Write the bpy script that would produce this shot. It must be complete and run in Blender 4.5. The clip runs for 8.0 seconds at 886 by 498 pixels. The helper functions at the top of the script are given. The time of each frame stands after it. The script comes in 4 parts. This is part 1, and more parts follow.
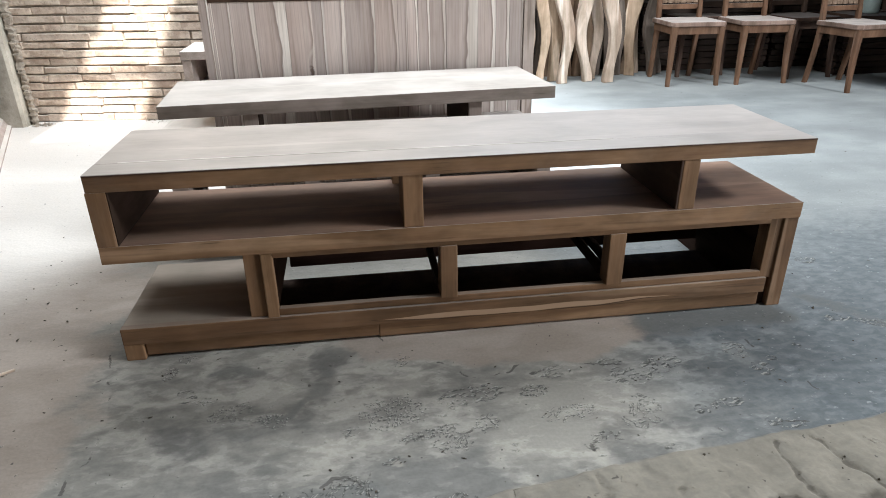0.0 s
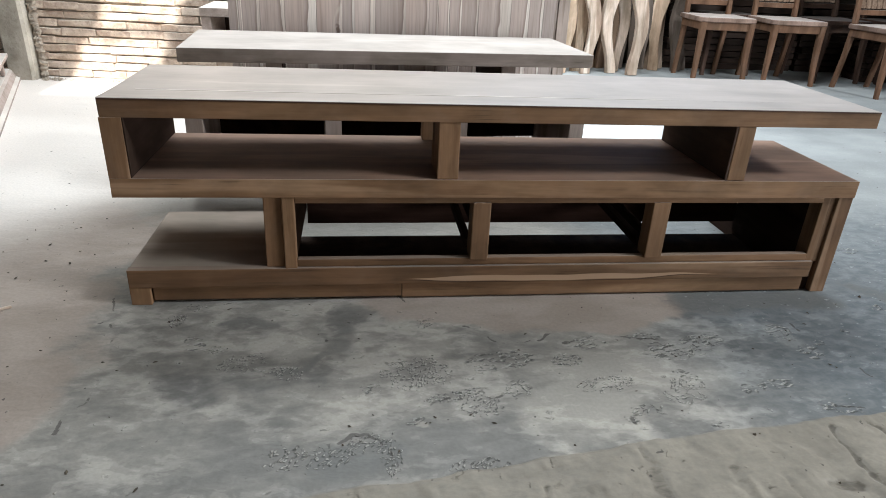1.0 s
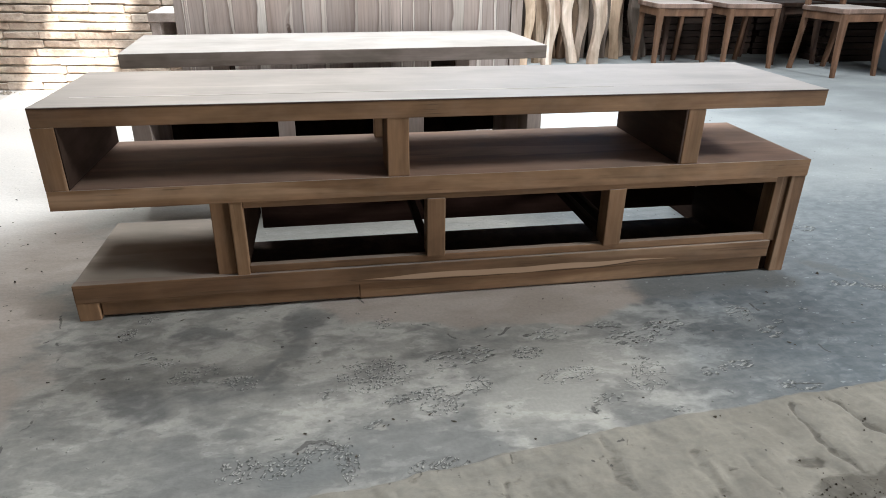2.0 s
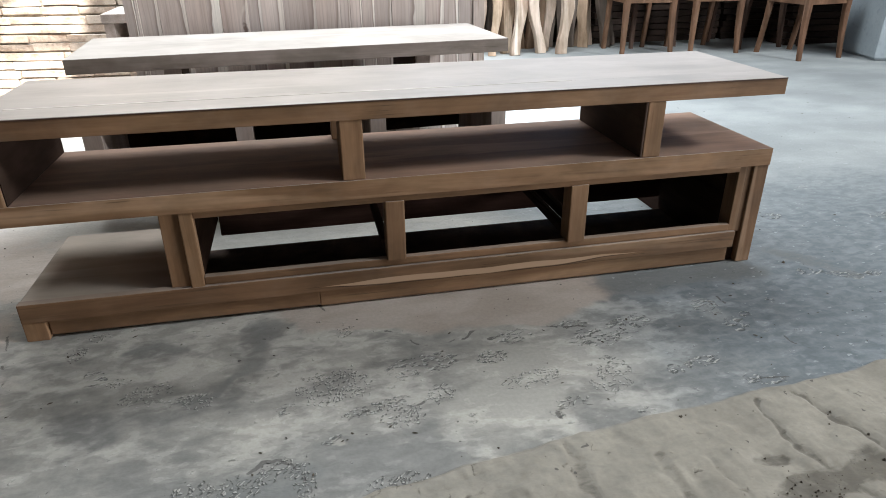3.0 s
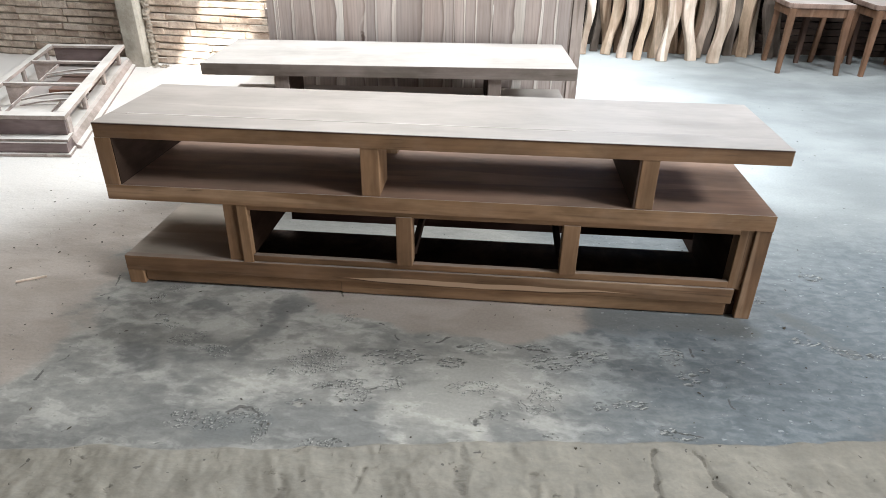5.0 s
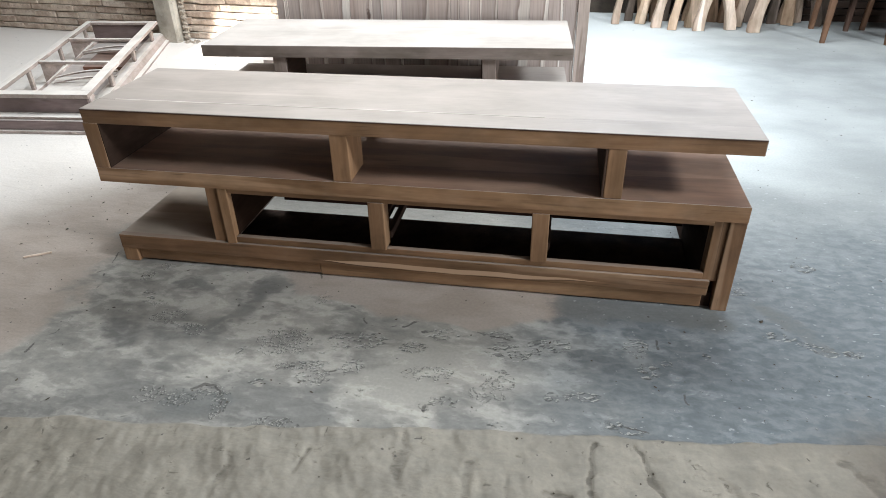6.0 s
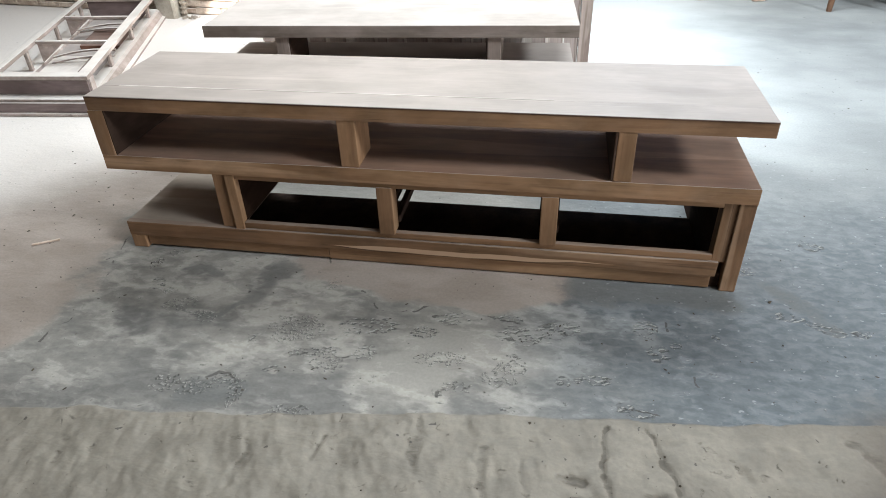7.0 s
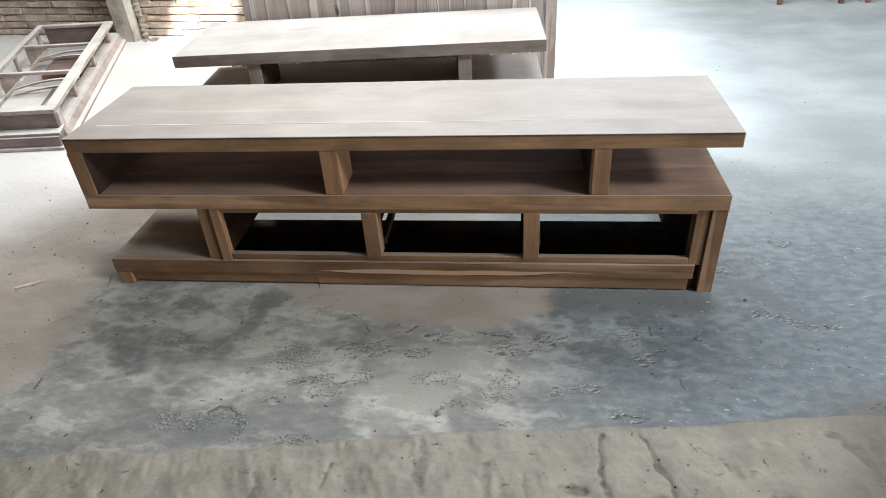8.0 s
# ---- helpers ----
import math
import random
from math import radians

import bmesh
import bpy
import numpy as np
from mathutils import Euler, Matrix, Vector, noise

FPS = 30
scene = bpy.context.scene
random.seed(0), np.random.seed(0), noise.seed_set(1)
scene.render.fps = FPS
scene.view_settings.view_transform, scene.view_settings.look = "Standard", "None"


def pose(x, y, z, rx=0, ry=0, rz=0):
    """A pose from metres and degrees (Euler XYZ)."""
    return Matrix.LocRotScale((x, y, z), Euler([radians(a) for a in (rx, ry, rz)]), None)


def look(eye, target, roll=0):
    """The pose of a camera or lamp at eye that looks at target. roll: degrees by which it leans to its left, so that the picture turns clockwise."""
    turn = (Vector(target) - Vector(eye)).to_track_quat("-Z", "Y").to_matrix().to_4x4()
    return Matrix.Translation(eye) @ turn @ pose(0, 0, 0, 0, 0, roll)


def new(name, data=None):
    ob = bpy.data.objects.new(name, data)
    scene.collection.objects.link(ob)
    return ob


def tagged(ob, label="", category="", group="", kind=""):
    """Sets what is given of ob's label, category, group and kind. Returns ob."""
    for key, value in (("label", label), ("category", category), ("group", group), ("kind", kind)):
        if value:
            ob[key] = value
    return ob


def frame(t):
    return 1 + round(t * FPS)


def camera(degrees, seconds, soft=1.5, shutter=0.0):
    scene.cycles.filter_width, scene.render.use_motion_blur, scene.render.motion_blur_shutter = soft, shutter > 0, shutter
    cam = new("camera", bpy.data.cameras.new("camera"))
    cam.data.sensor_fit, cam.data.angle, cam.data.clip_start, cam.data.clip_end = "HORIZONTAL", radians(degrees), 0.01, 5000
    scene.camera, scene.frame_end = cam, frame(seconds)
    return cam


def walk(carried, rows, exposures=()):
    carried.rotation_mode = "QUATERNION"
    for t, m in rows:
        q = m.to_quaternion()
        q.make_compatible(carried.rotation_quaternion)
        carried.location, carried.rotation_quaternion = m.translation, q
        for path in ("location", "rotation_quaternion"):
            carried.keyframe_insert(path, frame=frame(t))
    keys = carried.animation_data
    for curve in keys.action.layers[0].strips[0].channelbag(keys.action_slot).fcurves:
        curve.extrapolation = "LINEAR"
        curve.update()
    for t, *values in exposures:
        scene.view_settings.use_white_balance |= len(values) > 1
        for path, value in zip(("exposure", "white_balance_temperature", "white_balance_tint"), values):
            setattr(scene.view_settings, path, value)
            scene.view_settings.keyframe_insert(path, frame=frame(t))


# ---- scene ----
cam = camera(68.8, 8.0, soft=0.9)
PATH = [
    (0, (0.675, -1.645, 1.055), (0.929, 0.15, 0.211), -0.6),
    (0.2, (0.665, -1.643, 1.014), (0.874, 0.153, 0.159), -0.4),
    (0.5, (0.611, -1.605, 0.965), (0.816, 0.211, 0.153), 1.5),
    (0.7, (0.604, -1.591, 0.931), (0.834, 0.226, 0.126), 2.6),
    (1, (0.599, -1.577, 0.899), (0.856, 0.217, 0.054), 2.9),
    (1.2, (0.606, -1.58, 0.885), (0.903, 0.21, 0.044), 2.8),
    (2.3, (0.67, -1.548, 0.889), (1.013, 0.226, 0.032), -0.0),
    (2.5, (0.673, -1.538, 0.891), (1.044, 0.228, 0.028), -0.2),
    (2.8, (0.719, -1.528, 0.899), (1.077, 0.235, 0.025), -0.7),
    (3, (0.723, -1.524, 0.898), (1.1, 0.235, 0.025), -0.4),
    (3.3, (0.748, -1.534, 0.901), (1.075, 0.233, 0.025), -0.8),
    (3.5, (0.783, -1.532, 0.928), (1.013, 0.223, -0.004), -1.5),
    (3.7, (0.835, -1.534, 0.96), (0.995, 0.205, -0.015), -1.2),
    (4, (0.926, -1.55, 1.018), (1.027, 0.22, 0.092), -0.0),
    (4.2, (0.979, -1.587, 1.047), (1.05, 0.19, 0.131), 1.8),
    (4.5, (1.063, -1.645, 1.095), (1.051, 0.124, 0.162), 0.6),
    (4.8, (1.135, -1.706, 1.111), (1.047, 0.063, 0.183), 1.3),
    (5, (1.2, -1.745, 1.139), (1.045, 0.007, 0.186), 0.7),
    (5.2, (1.266, -1.763, 1.156), (1.095, -0.031, 0.17), -1.1),
    (6.3, (1.479, -1.683, 1.206), (1.135, -0.01, 0.165), -0.9),
    (6.5, (1.449, -1.683, 1.214), (1.146, 0.001, 0.177), -0.8),
    (6.8, (1.45, -1.675, 1.224), (1.129, -0.02, 0.147), -1.7),
    (7, (1.428, -1.682, 1.232), (1.114, -0.052, 0.117), -2.0),
    (7.3, (1.438, -1.684, 1.258), (1.13, -0.053, 0.143), -3.7),
    (7.5, (1.412, -1.691, 1.28), (1.162, -0.056, 0.156), -4.4),
    (7.8, (1.415, -1.687, 1.297), (1.189, -0.045, 0.177), -3.9),
    (8, (1.386, -1.692, 1.318), (1.159, -0.053, 0.194), -3.9),
]
walk(cam, [(t, look(eye, target, roll)) for t, eye, target, roll in PATH],
     ((0.0, 1.29), (1.0, 1.26), (2.5, 1.39), (3.5, 1.41), (4.0, 1.56), (4.5, 1.55), (4.75, 1.43), (5.0, 1.47), (6.5, 1.42), (8.0, 1.43)))

# ---- light ----
world = bpy.data.worlds.new("sky")
scene.world = world
world.use_nodes = True
sky = world.node_tree.nodes.new("ShaderNodeTexSky")
sky.sky_type, sky.sun_disc = "NISHITA", False
SUN_WAY = Vector((-0.25, 0.72, -0.65)).normalized()
sky.sun_elevation = math.asin(-SUN_WAY.z)
sky.sun_rotation = math.atan2(-SUN_WAY.x, -SUN_WAY.y)
world.node_tree.links.new(sky.outputs[0], world.node_tree.nodes["Background"].inputs[0])
world.node_tree.nodes["Background"].inputs[1].default_value = 0.12

sun = new("sun", bpy.data.lights.new("sun", "SUN"))
sun.data.energy, sun.data.angle, sun.data.color = 5.0, radians(0.6), (1.0, 0.95, 0.88)
sun.matrix_world = look((0, 0, 6), Vector((0, 0, 6)) + SUN_WAY)


def opening_light(name, eye, target, w, h, watts, colour):
    """Daylight that enters by a roof or wall opening."""
    ob = new(name, bpy.data.lights.new(name, "AREA"))
    ob.data.shape, ob.data.size, ob.data.size_y = "RECTANGLE", w, h
    ob.data.energy, ob.data.color = watts, colour
    ob.matrix_world = look(eye, target)
    return ob


# Openings are unseen; lamps stand where shadows and the bright floor point.
opening_light("side_opening_light", (6.5, -1.66, 4.33), (1.6, 0.0, 0.4), 1.3, 0.9, 168, (0.895, 0.958, 1.0))
opening_light("doorway_light", (6.5, -3.9, 0.95), (1.4, 0.1, 0.45), 1.5, 1.6, 75, (0.96, 0.98, 1.0))
opening_light("roof_opening_light", (1.05, 2.2, 3.26), (1.05, 2.2, 0.0), 3.5, 1.5, 90, (0.90, 0.97, 1.0))

# ---- materials ----


class Nodes:
    """Short hand for a node material."""

    def __init__(self, name, rough=0.8):
        self.mat = bpy.data.materials.new(name)
        self.mat.use_nodes = True
        self.tree = self.mat.node_tree
        self.bsdf = self.tree.nodes["Principled BSDF"]
        self.bsdf.inputs["Roughness"].default_value = rough
        self.bsdf.inputs["Specular IOR Level"].default_value = 0.3

    def link(self, value, socket):
        if isinstance(value, bpy.types.NodeSocket):
            self.tree.links.new(value, socket)
        else:
            socket.default_value = value

    def add(self, kind, **inputs):
        node = self.tree.nodes.new(kind)
        for key, value in inputs.items():
            self.link(value, node.inputs[key.replace("_", " ")])
        return node

    def coords(self, spread=True):
        co = self.add("ShaderNodeTexCoord").outputs["Object"]
        if not spread:
            return co
        info = self.add("ShaderNodeObjectInfo").outputs["Random"]
        return self.vmath("ADD", co, self.vmath("SCALE", (31.0, 17.0, 23.0), info))

    def vmath(self, op, a, b):
        node = self.tree.nodes.new("ShaderNodeVectorMath")
        node.operation = op
        self.link(a, node.inputs[0])
        self.link(b, node.inputs["Scale"] if op == "SCALE" else node.inputs[1])
        return node.outputs[0]

    def math(self, op, a, b=0.0, clamp=False):
        node = self.tree.nodes.new("ShaderNodeMath")
        node.operation, node.use_clamp = op, clamp
        self.link(a, node.inputs[0])
        self.link(b, node.inputs[1])
        return node.outputs[0]

    def noise(self, co, scale, detail=4.0, rough=0.55, distortion=0.0):
        return self.add("ShaderNodeTexNoise", Vector=co, Scale=scale, Detail=detail, Roughness=rough, Distortion=distortion).outputs["Fac"]

    def step(self, value, low, high, to_low=0.0, to_high=1.0):
        node = self.tree.nodes.new("ShaderNodeMapRange")
        node.interpolation_type = "SMOOTHSTEP"
        for key, v in zip(("Value", "From Min", "From Max", "To Min", "To Max"), (value, low, high, to_low, to_high)):
            self.link(v, node.inputs[key])
        return node.outputs[0]

    def mix(self, fac, a, b, blend="MIX"):
        node = self.tree.nodes.new("ShaderNodeMix")
        node.data_type, node.blend_type = "RGBA", blend
        for socket, v in ((node.inputs[0], fac), (node.inputs[6], a), (node.inputs[7], b)):
            self.link(v if isinstance(v, (bpy.types.NodeSocket, float, int)) else (*v, 1.0), socket)
        return node.outputs[2]

    def bump(self, height, strength, distance):
        node = self.add("ShaderNodeBump", Height=height, Strength=strength, Distance=distance)
        self.tree.links.new(node.outputs[0], self.bsdf.inputs["Normal"])

    def attr(self, name):
        node = self.tree.nodes.new("ShaderNodeAttribute")
        node.attribute_name = name
        return node.outputs["Fac"]

    def up(self):
        """How far the surface faces upwards."""
        node = self.tree.nodes.new("ShaderNodeSeparateXYZ")
        self.tree.links.new(self.add("ShaderNodeNewGeometry").outputs["Normal"], node.inputs[0])
        return node.outputs[2]

    def done(self, colour):
        self.link(colour, self.bsdf.inputs["Base Color"])
        return self.mat


def rough_mat(name, a_col, b_col, scale, bump=0.5, dist=0.004, rough=0.9):
    n = Nodes(name, rough)
    co = n.coords()
    a, b = n.noise(co, scale, 6.0, 0.65), n.noise(co, scale * 9.0, 4.0, 0.6)
    col = n.mix(n.step(a, 0.3, 0.7), a_col, b_col)
    col = n.mix(n.step(b, 0.5, 0.8, 0.0, 0.45), col, tuple(v * 0.6 for v in a_col))
    n.bump(n.math("ADD", n.math("MULTIPLY", a, 1.5), b), bump, dist)
    return n.done(col)


def wood(name, dark, mid, light, axis=0, sap=0.35, dust=0.5, dust_colour=(0.53, 0.51, 0.485), rough=0.72, gloss=0.3, sap_at=0.60, band=None, streaks=0.0):
    """Raw sanded timber: broad figure, fine pores, pale sapwood streaks, sawdust that lies on top."""
    n = Nodes(name, rough)
    n.bsdf.inputs["Specular IOR Level"].default_value = gloss
    co = n.coords()
    broad, fine, streak = [7.0] * 3, [150.0] * 3, [7.0] * 3
    broad[axis], fine[axis], streak[axis] = 0.9, 5.0, 0.55
    a = n.noise(n.vmath("MULTIPLY", co, broad), 1.4, 5.0, 0.6, 0.8)
    b = n.noise(n.vmath("MULTIPLY", co, fine), 1.0, 3.0, 0.6)
    c = n.noise(n.vmath("MULTIPLY", co, streak), 1.3, 3.0, 0.5, 0.5)
    col = n.mix(n.step(a, 0.22, 0.55), dark, mid)
    col = n.mix(n.step(a, 0.50, 0.82), col, light)
    sapwood = tuple(min(1.0, v * 1.45 + 0.05) for v in light)
    col = n.mix(n.math("MULTIPLY", n.step(c, sap_at, sap_at + 0.05), sap), col, sapwood)
    col = n.mix(1.0, col, n.add("ShaderNodeCombineColor", Red=n.step(b, 0.2, 0.8, 0.90, 1.08), Green=n.step(b, 0.2, 0.8, 0.90, 1.08), Blue=n.step(b, 0.2, 0.8, 0.90, 1.08)).outputs[0], "MULTIPLY")
    smear = [5.0] * 3
    smear[axis] = 2.2
    blot = n.noise(n.vmath("MULTIPLY", co, smear), 1.7, 4.0, 0.6, 0.3)
    blots = n.step(blot, 0.28, 0.72, 0.70, 1.26)
    col = n.mix(1.0, col, n.add("ShaderNodeCombineColor", Red=blots, Green=blots, Blue=n.step(blot, 0.28, 0.72, 0.66, 1.28)).outputs[0], "MULTIPLY")
    nick = [190.0] * 3
    nick[axis] = 6.0
    nicks = n.math("MULTIPLY", n.step(n.noise(n.vmath("MULTIPLY", co, nick), 1.0, 2.0, 0.5), 0.70, 0.75), n.step(blot, 0.35, 0.6, 0.75, 0.1))
    col = n.mix(nicks, col, tuple(v * 0.35 for v in dark))
    if streaks:
        long = [70.0] * 3
        long[axis] = 1.6
        dark_streak = n.step(n.noise(n.vmath("MULTIPLY", co, long), 1.0, 3.0, 0.6, 0.3), 0.60, 0.70, 0.0, streaks)
        col = n.mix(n.math("MULTIPLY", dark_streak, n.step(blot, 0.38, 0.62, 1.0, 0.25)), col, tuple(v * 0.40 for v in dark))
    if band:
        # one lens of sapwood along the board, with a dark line under it
        x0, x1, centre, half = band
        here = n.add("ShaderNodeSeparateXYZ", Vector=n.coords(False))
        ends = n.math("MULTIPLY", n.step(here.outputs[0], x0, x0 + 0.22), n.step(here.outputs[0], x1 - 0.40, x1, 1.0, 0.0))
        sway = n.noise(n.vmath("MULTIPLY", n.coords(False), (2.6, 1.0, 1.0)), 1.0, 2.0, 0.5)
        off = n.math("SUBTRACT", here.outputs[2], n.math("ADD", centre, n.math("MULTIPLY", n.math("SUBTRACT", sway, 0.5), 0.035)))
        inside = n.step(n.math("ABSOLUTE", off), n.math("MULTIPLY", ends, half * 0.75), n.math("MULTIPLY", ends, half), 1.0, 0.0)
        col = n.mix(n.math("MULTIPLY", n.math("MULTIPLY", inside, n.step(ends, 0.0, 0.15)), 0.85), col, sapwood)
        under = n.math("ADD", off, n.math("MULTIPLY", ends, half + 0.002))
        col = n.mix(n.math("MULTIPLY", n.step(n.math("ABSOLUTE", under), 0.0008, 0.002, 0.7, 0.0), n.step(ends, 0.05, 0.3)), col, tuple(v * 0.45 for v in dark))
    tone = n.add("ShaderNodeHueSaturation", Value=n.step(n.add("ShaderNodeObjectInfo").outputs["Random"], 0.0, 1.0, 0.93, 1.07), Color=col).outputs[0]
    lies = n.math("MULTIPLY", n.step(n.up(), 0.75, 0.98), n.step(n.noise(co, 5.0, 4.0), 0.25, 0.75, dust * 0.6, dust))
    stand = n.step(n.noise(co, 11.0, 4.0, 0.6), 0.45, 0.8, 0.0, dust * 0.08)
    col = n.mix(n.math("MAXIMUM", lies, stand), tone, dust_colour)
    n.bump(n.math("ADD", b, n.math("MULTIPLY", a, 0.6)), 0.25, 0.0015)
    return n.done(col)


TEAK = ((0.124, 0.064, 0.032), (0.202, 0.114, 0.060), (0.308, 0.192, 0.110))
# Same teak, darkened for the weaker light low on the console.
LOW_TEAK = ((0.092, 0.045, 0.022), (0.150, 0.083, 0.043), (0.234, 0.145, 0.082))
TEAK_X = wood("raw_teak_along", *TEAK, 0, streaks=0.35)
TEAK_LOW = wood("shaded_low_teak_along", *LOW_TEAK, 0, dust=0.25, streaks=0.75)
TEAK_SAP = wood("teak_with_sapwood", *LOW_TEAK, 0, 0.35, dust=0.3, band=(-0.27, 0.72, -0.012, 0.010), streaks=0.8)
TEAK_LOW_Z = wood("shaded_low_teak_upright", *LOW_TEAK, 2, dust=0.25, streaks=0.6)
TEAK_Y = wood("raw_teak_deep", *TEAK, 1)
TEAK_Z = wood("raw_teak_upright", *TEAK, 2, streaks=0.3)
SEAM = wood("sawdust_filled_seam", (0.50, 0.45, 0.41), (0.62, 0.57, 0.53), (0.72, 0.67, 0.62), 0, 0.0, 0.3)
TOP_X = wood("dusty_teak_top", (0.19, 0.155, 0.135), (0.27, 0.23, 0.20), (0.36, 0.315, 0.28), 0, 0.6, 0.62, (0.484, 0.422, 0.386), rough=0.45, gloss=0.7, streaks=0.2)
PLINTH_X = wood("dusty_plinth_board", (0.15, 0.108, 0.084), (0.22, 0.168, 0.136), (0.30, 0.238, 0.198), 0, 0.4, 0.55, (0.35, 0.302, 0.250))
# INNER_DARK, DARK_TEAK, DARK_Y and BASE_DARK carry the bays' shade in their colour.
INNER_DARK = wood("shaded_inner_board", (0.010, 0.005, 0.003), (0.018, 0.010, 0.007), (0.030, 0.017, 0.011), 1, 0.0, 0.0, rough=0.95, gloss=0.02)
DARK_TEAK = wood("dark_and_shaded_teak", (0.032, 0.016, 0.010), (0.06, 0.032, 0.020), (0.09, 0.05, 0.033), 1, 0.1, 0.1)
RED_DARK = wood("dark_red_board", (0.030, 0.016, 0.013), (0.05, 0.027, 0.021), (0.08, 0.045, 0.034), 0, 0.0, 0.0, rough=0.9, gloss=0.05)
SHELF_X = wood("brown_teak_shelf", (0.112, 0.051, 0.030), (0.190, 0.099, 0.060), (0.275, 0.161, 0.104), 0, 0.3, 0.20, (0.42, 0.35, 0.30), streaks=0.3)
DARK_Y = wood("shaded_inner_wood", (0.018, 0.010, 0.008), (0.034, 0.021, 0.016), (0.055, 0.036, 0.027), 1, 0.0, 0.0, rough=0.9, gloss=0.05)
BASE_DARK = rough_mat("shaded_bottom_board", (0.018, 0.010, 0.008), (0.085, 0.052, 0.038), 6.0, 0.3, 0.002)
GREY_X = wood("grey_teak_along", (0.16, 0.122, 0.103), (0.235, 0.19, 0.165), (0.31, 0.26, 0.23), 0, 0.4, 0.8, (0.56, 0.515, 0.48))
GREY_Z = wood("grey_teak_upright", (0.20, 0.15, 0.125), (0.29, 0.23, 0.20), (0.37, 0.31, 0.27), 2, 0.4, 0.5)
FRAME_WOOD = wood("dusty_frame_wood", (0.30, 0.24, 0.21), (0.40, 0.33, 0.30), (0.5, 0.43, 0.39), 1, 0.3, 0.9, (0.76, 0.72, 0.67))
FRAME_SIDE = wood("mauve_frame_wood", (0.125, 0.088, 0.082), (0.18, 0.132, 0.126), (0.24, 0.185, 0.178), 0, 0.2, 0.6, (0.60, 0.56, 0.52))
BROWN = wood("red_brown_board", (0.10, 0.045, 0.03), (0.15, 0.07, 0.045), (0.2, 0.1, 0.07), 0, 0.1, 0.2)
LEG_PALE = wood("pale_leg_wood", (0.30, 0.20, 0.145), (0.52, 0.405, 0.325), (0.70, 0.60, 0.53), 2, 0.5, 0.3)
LEG_CREAM = wood("cream_leg_wood", (0.26, 0.165, 0.105), (0.43, 0.31, 0.22), (0.60, 0.48, 0.375), 2, 0.5, 0.3)
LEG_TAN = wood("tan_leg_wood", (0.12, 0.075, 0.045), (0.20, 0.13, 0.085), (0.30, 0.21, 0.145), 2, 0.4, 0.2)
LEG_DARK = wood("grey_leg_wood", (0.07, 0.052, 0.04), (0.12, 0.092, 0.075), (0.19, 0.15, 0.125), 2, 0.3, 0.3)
CHAIR = wood("chair_wood", (0.082, 0.039, 0.022), (0.150, 0.078, 0.045), (0.245, 0.142, 0.090), 2, 0.25, 0.55, (0.58, 0.51, 0.46))
CHAIR_SEAT = wood("dusty_seat_wood", (0.13, 0.08, 0.06), (0.21, 0.14, 0.11), (0.30, 0.21, 0.17), 2, 0.25, 0.9, (0.66, 0.59, 0.55))
# Chair wood darkened for the shade in the back row.
CHAIR_DARK = wood("shaded_chair_wood", (0.030, 0.014, 0.009), (0.052, 0.027, 0.018), (0.090, 0.052, 0.036), 2, 0.2, 0.25)
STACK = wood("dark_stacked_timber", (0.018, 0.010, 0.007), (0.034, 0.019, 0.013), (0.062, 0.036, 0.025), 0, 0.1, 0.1)


